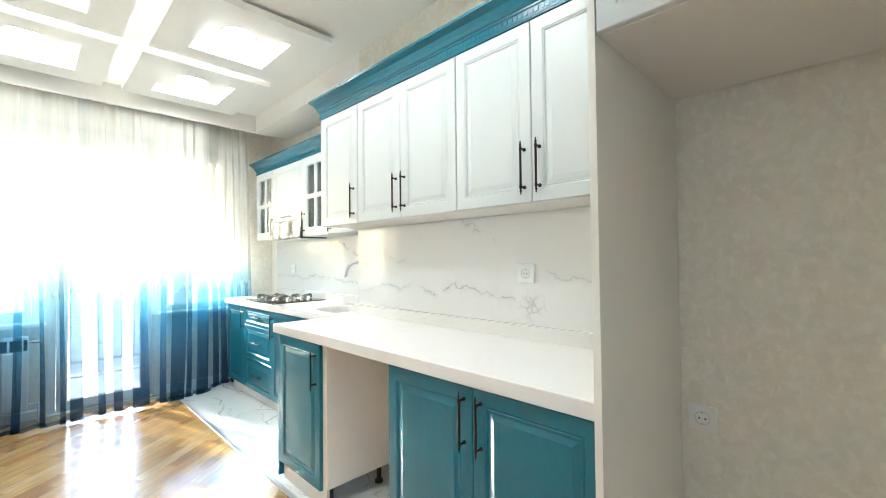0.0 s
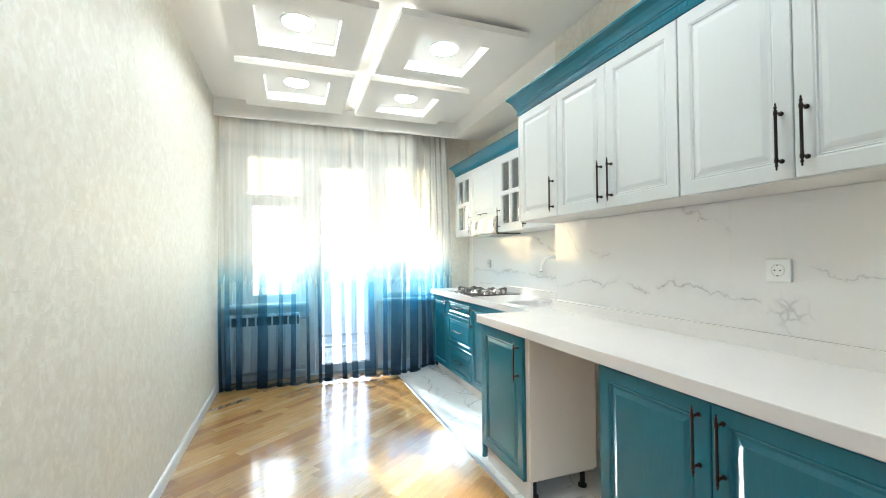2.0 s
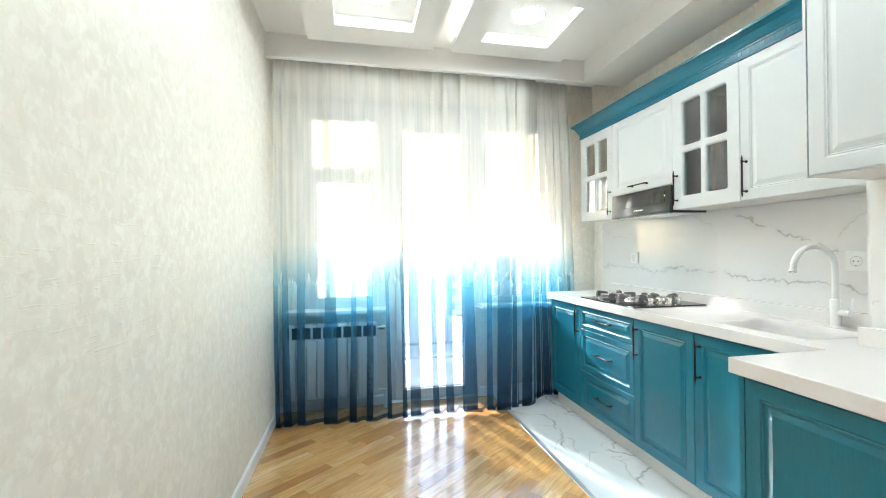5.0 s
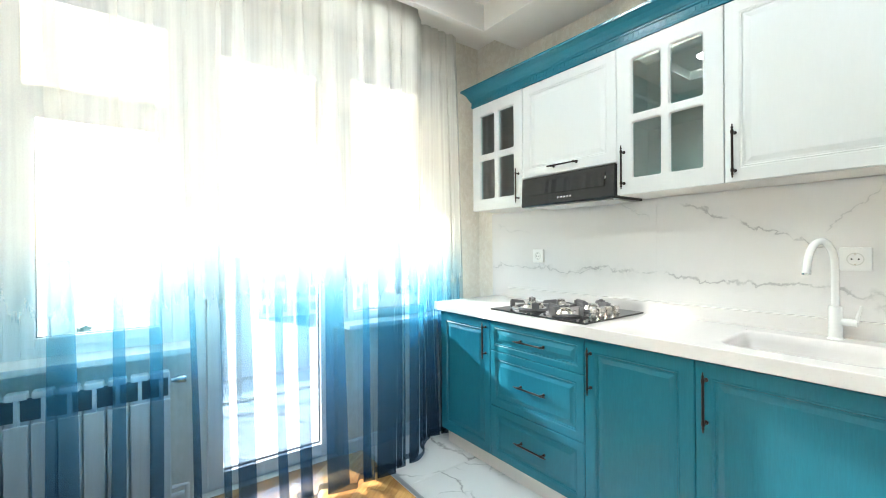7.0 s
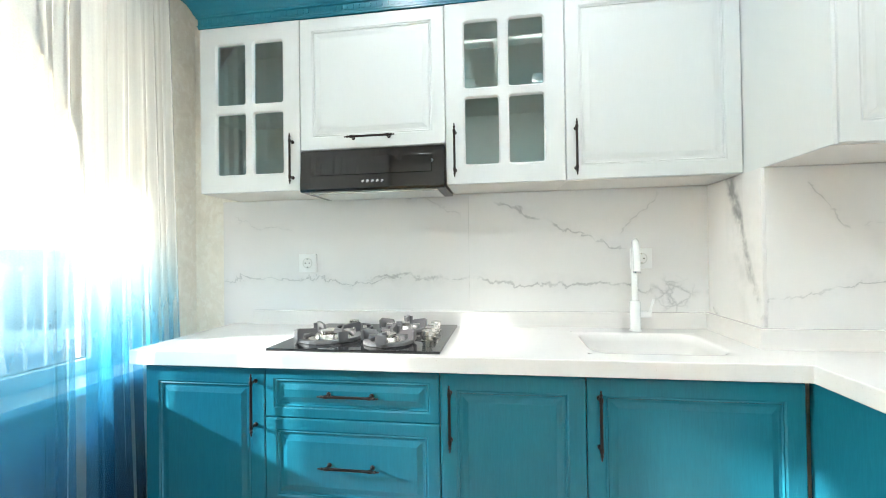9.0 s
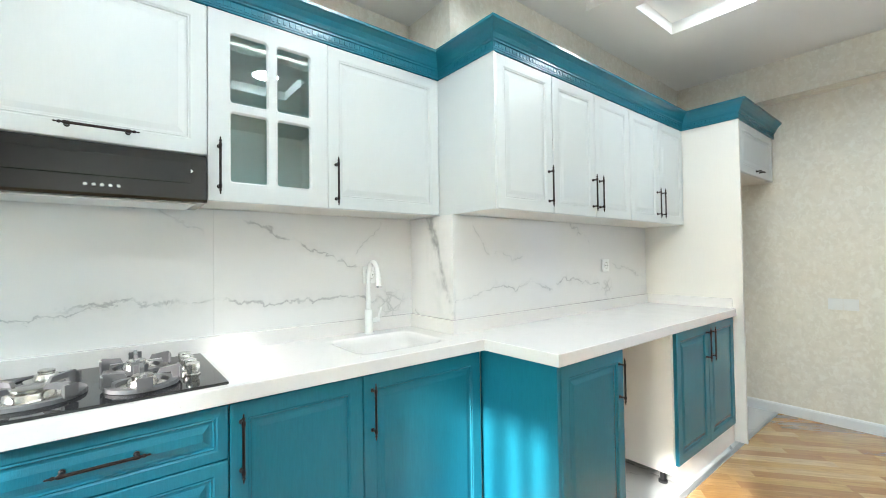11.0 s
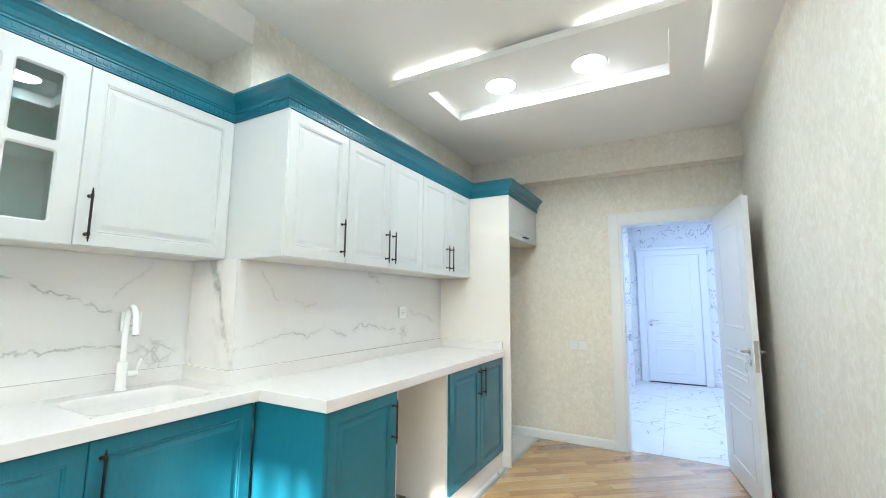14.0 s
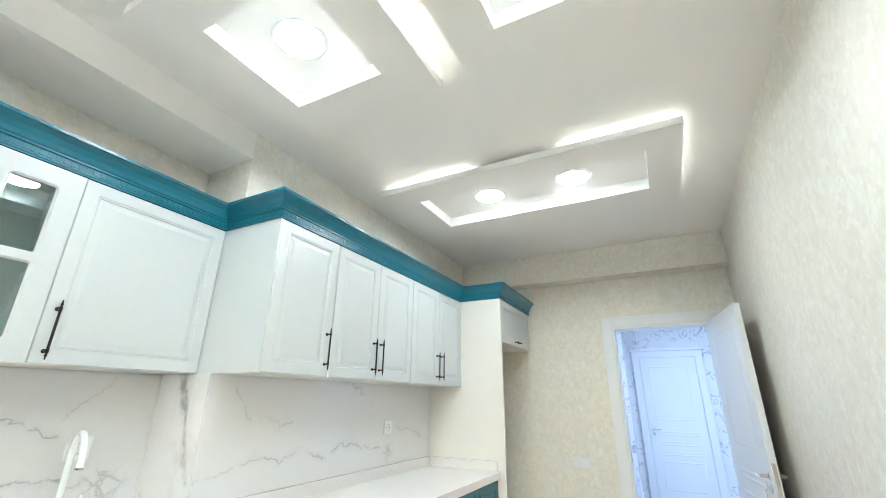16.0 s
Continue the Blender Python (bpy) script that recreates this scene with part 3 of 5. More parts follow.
leaf = sash(d1, "door_leaf", 0.335, 0.862, 0.085, 2.298, 0.070, FX0 + 0.015, FX1 + 0.018)
part("door_handle", join(box((FX1 + 0.018, 0.245, 1.00), (FX1 + 0.026, 0.275, 1.14), 0.003), box((FX1 + 0.026, 0.25, 1.085), (FX1 + 0.062, 0.27, 1.105), 0.004)), UPVC, leaf, "white door handle")
w2 = thing("window_2", (0, 0, 0), "white upvc fixed window beside the balcony door", "window")
w2["kind"] = "structure"
sash(w2, "window_frame", 1.04, 1.665, 0.82, 2.385, 0.045, pane=False)
sash(w2, "sash", 1.075, 1.605, 0.858, 2.345, 0.040, FX0 + 0.02, FX1 + 0.018)
part("window_sill", box((WX - 0.06, 0.985, 0.770), (WX + 0.10, 1.79, 0.800), 0.006), UPVC, w2, "white window sill")
setting("trim", walls_of([((FX0 + 0.004, WIN_Y0, 2.432), (FX1 - 0.004, WIN_Y1, WIN_TOP)), ((FX0 + 0.004, WIN_Y0, SILL_Z - 0.03), (FX1 - 0.004, -0.474, 2.432)), ((FX0 + 0.004, 1.712, SILL_Z - 0.03), (FX1 - 0.004, WIN_Y1, 2.432)), ((FX0 + 0.004, 0.171, 0.0), (FX1 - 0.004, 0.206, 2.432)), ((FX0 + 0.004, 0.9905, 0.80), (FX1 - 0.004, 0.9945, 2.432))]), UPVC, "white upvc cover strips round the windows", "window trim")

# radiator under the window
rad = thing("radiator", (-4.53, -0.50, 0.10), "white sectional aluminium radiator under the window", "radiator")
for k in range(9):
    bm = boxed(bmesh.new(), (-0.035, 0, 0), (-0.015, 0.074, 0.58), 0.006)
    boxed(bm, (0.015, 0.002, 0.02), (0.03, 0.072, 0.475), 0.005)
    boxed(bm, (-0.012, 0.030, 0.01), (0.014, 0.044, 0.56))
    boxed(bm, (-0.03, 0.004, 0.572), (0.028, 0.070, 0.60), 0.008)
    boxed(bm, (0.012, 0.031, 0.47), (0.024, 0.043, 0.575))
    part("section", bm, UPVC, rad, at=(0, k * 0.078 - 0.10, 0))
# Dark metal colour here stands for the shade inside the radiator's top slots.
part("slot_shade", box((-0.014, -0.09, 0.48), (-0.0125, 0.59, 0.57)), DARK_METAL, rad, "dark sheet standing in for the shade inside the top slots")
part("pipe", tube([(0, 0.60, 0.05), (0, 0.66, 0.05), (0, 0.66, -0.1)], 0.011), UPVC, rad, "white feed pipe", smooth=True)
part("valve", tube([(0, 0.60, 0.55), (0, 0.63, 0.55), (0, 0.66, 0.55)], [0.012, 0.02, 0.02]), CHROME, rad, "chrome valve", smooth=True)

# ---- curtain ----
def curtain():
    rng = random.Random(5)
    n_z = 24
    y0, y1 = -0.635, 1.85
    pleats = ((-0.635, 0.03), (-0.575, 0.05), (-0.475, 0.065), (-0.295, 0.085), (-0.10, 0.05), (0.012, 0.055), (0.135, 0.03), (0.26, 0.035), (0.335, 0.085), (0.505, 0.06), (0.60, 0.075), (0.735, 0.125), (0.925, 0.06), (1.02, 0.11), (1.155, 0.045), (1.225, 0.14), (1.385, 0.08), (1.49, 0.07), (1.58, 0.06), (1.665, 0.05), (1.755, 0.045))
    starts = [y for y, _ in pleats] + [y1]
    folds = [(w, min(0.10, 0.03 + 0.45 * w) * rng.uniform(0.8, 1.1), rng.uniform(-0.02, 0.02), rng.uniform(0.0, 0.014)) for _, w in pleats]
    folds.append(folds[0])
    flat, pleat = 8, 22

    def spot(k, j, h):
        """A point of fold k, step j of its pleat and its flat stretch, h up the cloth."""
        width, depth, drift, sag = folds[k]
        nxt = folds[k + 1]
        loose = (1 - h) ** 0.75
        width *= (0.80 + 0.20 * loose if starts[k] > 0.98 else 0.30 + 0.70 * loose) * (1 + 0.10 * math.sin(k * 2.4 + 4.5 * h))
        depth *= 0.35 + 0.65 * loose
        a, b = starts[k], starts[k + 1]
        if j < pleat:
            u = j / pleat
            y = a + width * (0.5 - 0.5 * math.cos(3 * math.pi * u))
            x = depth * (u - 0.5)
            mix = u * width / (b - a)
        else:
            f = (j - pleat) / flat
            ease = f * f * (3 - 2 * f)
            y = a + width + (b - a - width) * f
            next_depth = nxt[1] * (0.35 + 0.65 * loose)
            x = depth * 0.5 * (1 - ease) - next_depth * 0.5 * ease - 0.006 * math.sin(math.pi * f)
            mix = (y - a) / (b - a)
        ease = min(1, max(0, (y - 1.26) / 0.24))
        back = -0.20 * ease * ease * (3 - 2 * ease)
        dr, sg = drift * (1 - mix) + nxt[2] * mix, sag * (1 - mix) + nxt[3] * mix
        yy = y + (1 - h) * dr + 0.012 * math.sin(y * 5.1 + 5.0 * h) * (1 - h) - 0.085 * h * max(0, (y - 1.5) / 0.36)
        x = -4.262 + back + x + 0.014 * (1 - h) * math.sin(y * 7.3 + 1.0)
        return Vector((x, min(max(yy, SY + 0.012), y1 + 0.02), 0.012 + sg + (2.712 - 0.012 - sg) * h))

    def sheet(heights, off=0.0):
        bm = bmesh.new()
        rows = []
        for k in range(len(starts) - 1):
            for j in range(pleat + flat):
                rows.append([bm.verts.new(spot(k, j, h) + Vector((off, 0, 0))) for h in heights])
        for a, b in zip(rows, rows[1:]):
            for j in range(len(heights) - 1):
                bm.faces.new((a[j], b[j], b[j + 1], a[j + 1]))
        return bm

    t = thing("curtain", (0, 0, 0), "sheer voile curtain fading from ivory to deep blue", "curtain")
    part("cloth", sheet([(j / n_z) ** 1.15 for j in range(n_z + 1)]), SHEER, t, smooth=True)
    part("hem", sheet([0.0, 0.006, 0.012], 0.002), SHEER, t, "doubled hem", smooth=True)
    part("heading_tape", sheet([0.965, 0.985, 0.998], 0.003), SHEER, t, "gathered heading tape", smooth=True)
    part("rail", box((-4.30, -0.65, 2.715), (-4.22, 1.80, 2.735)), WHITE_PLASTIC, t, "white curtain rail")


curtain()


# ---- kitchen units ----
def cabinet(name, x0, x1, z0, z1, front, back, doors, body, front_mat, label, group, shelf=False, kick=None):
    """A unit whose fronts' faces lie at y = front. doors: (x0, x1, z0, z1, handle x, handle z, flat, kind)."""
    t = thing(name, (x0, front, z0 if kick is None else 0), label, "cabinet", group)
    dz = 0 if kick is None else z0
    w, d, h = x1 - x0, back - front, z1 - z0
    panels = (("side_panel", (0.001, 0.021, 0), (0.018, d, h)), ("side_panel", (w - 0.018, 0.021, 0), (w - 0.001, d, h)), ("bottom_panel", (0.018, 0.021, 0), (w - 0.018, d, 0.016)), ("top_panel", (0.018, 0.021, h - 0.016), (w - 0.018, d, h)), ("back_panel", (0.018, d - 0.006, 0.016), (w - 0.018, d, h - 0.016)))
    for panel, lo, hi in panels:
        part(panel, box((lo[0], lo[1], lo[2] + dz), (hi[0], hi[1], hi[2] + dz)), body, t, "white board carcass")
    for a, b, c, e, hx, hz, flat, kind in doors:
        dw, dh = b - a - 2 * SEAM, e - c - 2 * SEAM
        at = (a + SEAM - x0, 0, c + SEAM - (z0 if kick is None else 0))
        if kind == "glass":
            door = part("door", glass_frame(dw, dh), front_mat, t, "white glazed door with four panes", at)
            fill_panes(door, dw, dh)
        else:
            door = part("drawer_front" if kind == "drawer" else "door", raised_board(dw, dh, 0.02, 0.05 if kind == "drawer" else 0.062, 0.8 if front_mat is WHITE_DOOR else 1.0), front_mat, t, "", at)
        if hx is not None:
            add_handle(door, hx - a, hz - c, flat, HANDLE_SHORT if kind == "small" else None)
    if shelf:
        part("shelf", box((0.02, 0.03, h * 0.5 - 0.008), (w - 0.02, d - 0.01, h * 0.5 + 0.008)), INSIDE_GREY, t)
        part("lining", walls_of([((0.0185, d - 0.010, 0.017), (w - 0.0185, d - 0.007, h - 0.017)), ((0.0185, 0.023, 0.017), (0.0200, d - 0.011, h - 0.017)), ((w - 0.0200, 0.023, 0.017), (w - 0.0185, d - 0.011, h - 0.017)), ((0.0205, 0.023, 0.0165), (w - 0.0205, d - 0.011, 0.0185)), ((0.0205, 0.023, h - 0.0185), (w - 0.0205, d - 0.011, h - 0.0165))]), INSIDE_GREY, t, "grey lining")
    if kick is not None:
        part("kickboard", box((0.0, kick, 0.0), (w, kick + 0.016, z0 - 0.001)), WHITE_BODY, t, "white kickboard")
    return t


GF, GM = 0.068, 0.026


def pane_boxes(w, h):
    cw, ch = (w - 2 * GF - GM) / 2, (h - 2 * GF - GM) / 2
    return [(GF + i * (cw + GM), GF + j * (ch + GM), cw, ch) for i in (0, 1) for j in (0, 1)]


def rounded(x, z, w, h, r, inset, steps=4):
    out = []
    x, z, w, h, r = x + inset, z + inset, w - 2 * inset, h - 2 * inset, max(r - inset, 0.003)
    for cx, cz, a0 in ((x + w - r, z + r, -90), (x + w - r, z + h - r, 0), (x + r, z + h - r, 90), (x + r, z + r, 180)):
        for k in range(steps + 1):
            a = radians(a0 + 90 * k / steps)
            out.append((cx + r * math.cos(a), cz + r * math.sin(a)))
    return out


def glass_frame(w, h):
    """A front with four round-cornered openings, their edges chamfered."""
    bm = bmesh.new()
    cells = pane_boxes(w, h)
    xs = [0, GF, GF + cells[0][2], GF + cells[0][2] + GM, w - GF, w]
    zs = [0, GF, GF + cells[0][3], GF + cells[0][3] + GM, h - GF, h]
    solid = [[not (i % 2 == 1 and j % 2 == 1) for j in range(5)] for i in range(5)]
    grid = [[[bm.verts.new((x, y, z)) for z in zs] for x in xs] for y in (0, 0.02)]
    for i in range(5):
        for j in range(5):
            if not solid[i][j]:
                continue
            for g in grid:
                bm.faces.new((g[i][j], g[i + 1][j], g[i + 1][j + 1], g[i][j + 1]))
            for di, dj, p, q in ((-1, 0, (i, j), (i, j + 1)), (1, 0, (i + 1, j), (i + 1, j + 1)), (0, -1, (i, j), (i + 1, j)), (0, 1, (i, j + 1), (i + 1, j + 1))):
                ni, nj = i + di, j + dj
                if not (0 <= ni < 5 and 0 <= nj < 5) or not solid[ni][nj]:
                    bm.faces.new((grid[0][p[0]][p[1]], grid[0][q[0]][q[1]], grid[1][q[0]][q[1]], grid[1][p[0]][p[1]]))
    for x, z, cw, ch in cells:
        outer = rounded(x, z, cw, ch, 0.0032, 0.0, 4)
        mid = rounded(x, z, cw, ch, 0.020, 0.0005, 4)
        inner = rounded(x, z, cw, ch, 0.016, 0.007, 4)
        loops = [[bm.verts.new((px, y, pz)) for px, pz in pts] for pts, y in ((outer, -0.0002), (mid, -0.0002), (inner, 0.006), (inner, 0.019))]
        n = len(outer)
        for a, b in zip(loops, loops[1:]):
            for k in range(n):
                bm.faces.new((a[k], a[(k + 1) % n], b[(k + 1) % n], b[k]))
    return bm


def fill_panes(door, w, h):
    for x, z, cw, ch in pane_boxes(w, h):
        p = part("pane", box((x + 0.001, 0.010, z + 0.001), (x + cw - 0.001, 0.014, z + ch - 0.001)), SMOKED, door, "smoked glass pane")
        p.visible_shadow = False


UF1, UF2, FF = 1.835, 1.437, 1.08          # faces of the wall units and of the unit over the fridge bay
UZ0, UZ1 = 1.500, 2.205
G1, G2 = "wall units over the hob and sink", "wall units over the long worktop"
cabinet("wall_cabinet", -4.38, -3.928, UZ0, UZ1, UF1, NY1, [(-4.38, -3.928, UZ0, UZ1, -3.962, 1.625, False, "glass")], WHITE_BODY, WHITE_DOOR, "white wall cabinet with a small glazed four-pane door", G1, True)
cabinet("wall_cabinet", -3.928, -3.325, 1.66, UZ1, UF1, NY1, [(-3.928, -3.325, 1.66, UZ1, -3.627, 1.700, True, "door")], WHITE_BODY, WHITE_DOOR, "white wall cabinet with a lift-up door above the hood", G1)
cabinet("wall_cabinet", -3.325, -2.873, UZ0, UZ1, UF1, NY1, [(-3.325, -2.873, UZ0, UZ1, -3.290, 1.625, False, "glass")], WHITE_BODY, WHITE_DOOR, "white wall cabinet with a glazed four-pane door", G1, True)
cabinet("wall_cabinet", -2.873, -2.268, UZ0, UZ1, UF1, NY1, [(-2.873, -2.268, UZ0, UZ1, -2.838, 1.616, False, "door")], WHITE_BODY, WHITE_DOOR, "white wall cabinet with a wide panelled door above the sink", G1)
cabinet("wall_cabinet", -2.255, -1.845, UZ0, UZ1, UF2, NY2, [(-2.255, -1.845, UZ0, UZ1, -1.884, 1.632, False, "door")], WHITE_BODY, WHITE_DOOR, "white wall cabinet with one raised-panel door", G2)
cabinet("wall_cabinet", -1.843, -1.057, UZ0, UZ1, UF2, NY2, [(-1.843, -1.452, UZ0, UZ1, -1.486, 1.632, False, "door"), (-1.452, -1.057, UZ0, UZ1, -1.418, 1.632, False, "door")], WHITE_BODY, WHITE_DOOR, "white wall cabinet with two raised-panel doors", G2)
cabinet("wall_cabinet", -1.055, -0.264, UZ0, UZ1, UF2, NY2, [(-1.055, -0.661, UZ0, UZ1, -0.695, 1.632, False, "door"), (-0.661, -0.264, UZ0, UZ1, -0.627, 1.632, False, "door")], WHITE_BODY, WHITE_DOOR, "white wall cabinet with two raised-panel doors", G2)
cabinet("wall_cabinet", -0.242, 0.55, 1.85, UZ1, FF, NY2 - 0.014, [(-0.242, 0.55, 1.85, UZ1, 0.154, 1.885, True, "small")], WHITE_BODY, WHITE_DOOR, "white top cabinet over the empty fridge bay", "units round the fridge bay")
# filler where the two runs of wall units meet, and the tall side panel
filler = thing("cabinet_side_panel", (-2.266, UF2, UZ0), "white side panel where the wall units step forward", "side panel")
part("board", box((0.0, 0.0, 0.0), (0.0095, UF1 - UF2 + 0.02, UZ1 - UZ0)), WHITE_DOOR, filler)
tall = thing("tall_side_panel", (-0.252, FF, 0.0), "tall white side panel of the empty fridge bay", "side panel")
part("board", box((-0.0095, 0, 0.004), (0.0095, NY2 - FF - 0.006, UZ1), 0.001), WHITE_BODY, tall)
part("edge", box((-0.0100, -0.0015, 0.004), (0.0100, 0.0, UZ1)), WHITE_BODY, tall)

# base units
BF1, BF2 = 1.545, 1.140
BZ0, BZ1 = 0.105, 0.858
H1, H2 = "base units under the hob and sink", "base units under the long worktop"
cabinet("base_cabinet", -4.372, -3.915, BZ0, BZ1, BF1, NY1, [(-4.372, -3.915, BZ0, BZ1 - 0.005, -3.950, 0.735, False, "door")], WHITE_BODY, TEAL, "teal base cabinet with one door near the curtain", H1, kick=0.055)
cabinet("drawer_cabinet", -3.915, -3.316, BZ0, BZ1, BF1, NY1, [(-3.915, -3.316, 0.690, BZ1 - 0.005, -3.615, 0.772, True, "drawer"), (-3.915, -3.316, 0.388, 0.690, -3.615, 0.540, True, "drawer"), (-3.915, -3.316, BZ0, 0.388, -3.615, 0.250, True, "drawer")], WHITE_BODY, TEAL, "teal drawer unit with three drawers under the hob", H1, kick=0.055)
cabinet("base_cabinet", -3.316, -2.868, BZ0, BZ1, BF1, NY1, [(-3.316, -2.868, BZ0, BZ1 - 0.005, -3.284, 0.718, False, "door")], WHITE_BODY, TEAL, "teal base cabinet with one panelled door", H1, kick=0.055)
cabinet("base_cabinet", -2.868, -2.268, BZ0, 0.70, BF1, NY1, [(-2.868, -2.272, BZ0, BZ1 - 0.005, -2.833, 0.718, False, "door")], WHITE_BODY, TEAL, "teal sink cabinet with a wide door", H1, kick=0.055)
narrow = cabinet("base_cabinet", -2.232, -1.735, BZ0, BZ1, BF2, 1.575, [(-2.232, -1.752, BZ0, BZ1 - 0.005, -1.794, 0.715, False, "door")], WHITE_BODY, TEAL, "narrow teal base cabinet at the end of the long worktop", H2, kick=0.03)
end = thing("end_panel", (-2.252, BF2 + 0.002, 0.02), "teal end panel closing the stepped worktop", "end panel", H2)
part("board", box((0, 0, 0), (0.018, BF1 - BF2 + 0.02, BZ1 - 0.022), 0.001), TEAL, end)
double = cabinet("base_cabinet", -1.180, -0.266, BZ0 + 0.02, BZ1, BF2, NY2 - 0.01, [(-1.180, -0.720, BZ0 + 0.02, BZ1 - 0.005, -0.757, 0.730, False, "door"), (-0.720, -0.266, BZ0 + 0.02, BZ1 - 0.005, -0.683, 0.730, False, "door")], WHITE_BODY, TEAL, "teal base cabinet with two doors beside the appliance gap", H2, kick=0.012)
# white side boards facing the gap left for an appliance
for x, lo, deep in ((-1.733, 0.125, 1.575), (-1.199, 0.075, NY2 - 0.013)):
    s = thing("side_board", (x, BF2 + 0.022, lo), "white board side beside the open appliance gap", "side panel")
    part("board", box((0, 0, 0), (0.017, deep - BF2 - 0.022, BZ1 - lo)), WHITE_BODY, s)
LEG = to_mesh("leg", lathe([(0.024, 0.0), (0.024, 0.012), (0.014, 0.018), (0.014, 0.085), (0.022, 0.095), (0.022, 0.118)], 14), BLACK, True)
for unit, x, y in ((narrow, -1.78, 1.22), (narrow, -1.78, 1.53), (narrow, -2.18, 1.22), (double, -1.155, 1.24), (double, -1.155, 1.62)):
    leg = new("leg", LEG)
    leg.parent = unit
    leg.matrix_basis = Matrix.Translation(Vector((x, y, 0.0)) - unit.location)
    tagged(leg, "black plastic adjustable leg")


# crown moulding along all wall units
def sweep_profile(path, profile, closed=False):
    """Sweeps (out, z) pairs along a plan path, mitred; out is to the right of travel."""
    bm = bmesh.new()
    pts = [Vector((x, y)) for x, y in path]
    rings = []
    for k, p in enumerate(pts):
        ds = []
        if k:
            ds.append((p - pts[k - 1]).normalized())
        if k < len(pts) - 1:
            ds.append((pts[k + 1] - p).normalized())
        ns = [Vector((d.y, -d.x)) for d in ds]
        n = sum(ns, Vector((0, 0)))
        n = n / n.length
        stretch = 1 / n.dot(ns[0])
        rings.append([bm.verts.new((p.x + n.x * o * stretch, p.y + n.y * o * stretch, z)) for o, z in profile])
    m = len(profile)
    for a, b in zip(rings, rings[1:]):
        for k in range(m):
            bm.faces.new((a[k], a[(k + 1) % m], b[(k + 1) % m], b[k]))
    bm.faces.new(rings[0])
    bm.faces.new(rings[-1][::-1])
    return bm


CROWN_PATH = [(-4.382, NY1 - 0.002), (-4.382, UF1), (-2.268, UF1), (-2.268, UF2), (-0.264, UF2), (-0.264, FF), (EX - 0.003, FF)]
CZ0 = UZ1 + 0.001
crown = thing("crown_moulding", (0, 0, 0), "teal crown moulding with a dentil strip on top of the wall cabinets", "crown moulding")
prof = [(-0.02, CZ0), (0.004, CZ0), (0.004, CZ0 + 0.006), (0.007, CZ0 + 0.008), (0.007, CZ0 + 0.012), (0.004, CZ0 + 0.014), (0.004, CZ0 + 0.040), (0.010, CZ0 + 0.043), (0.010, CZ0 + 0.049), (0.016, CZ0 + 0.054), (0.022, CZ0 + 0.070), (0.034, CZ0 + 0.090), (0.048, CZ0 + 0.104), (0.052, CZ0 + 0.107), (0.058, CZ0 + 0.110), (0.058, CZ0 + 0.122), (-0.02, CZ0 + 0.122)]
part("moulding", sweep_profile(CROWN_PATH, prof), TEAL, crown)
bm = bmesh.new()
for (ax, ay), (bx, by) in zip(CROWN_PATH, CROWN_PATH[1:]):
    d = Vector((bx - ax, by - ay))
    length = d.length
    d.normalize()
    n = Vector((d.y, -d.x))
    for k in range(int(length / 0.024)):
        c = Vector((ax, ay)) + d * (0.012 + k * 0.024) + n * 0.0045
        ex, ey = abs(d.x) * 0.0075 + abs(n.x) * 0.0020, abs(d.y) * 0.0075 + abs(n.y) * 0.0020
        boxed(bm, (c.x - ex, c.y - ey, CZ0 + 0.018), (c.x + ex, c.y + ey, CZ0 + 0.037))
tagged(part("dentil_strip", bm, TEAL, crown, "row of small teal dentils"), kind="stuff")

# ---- worktop with moulded sink ----
CT0, CT1 = 0.860, 0.910
CF1, CF2 = 1.523, 1.120
CX0, CX1, CX2 = -4.415, -2.268, -0.263
SX0, SX1, SY0, SY1 = -2.83, -2.405, 1.625, 1.960


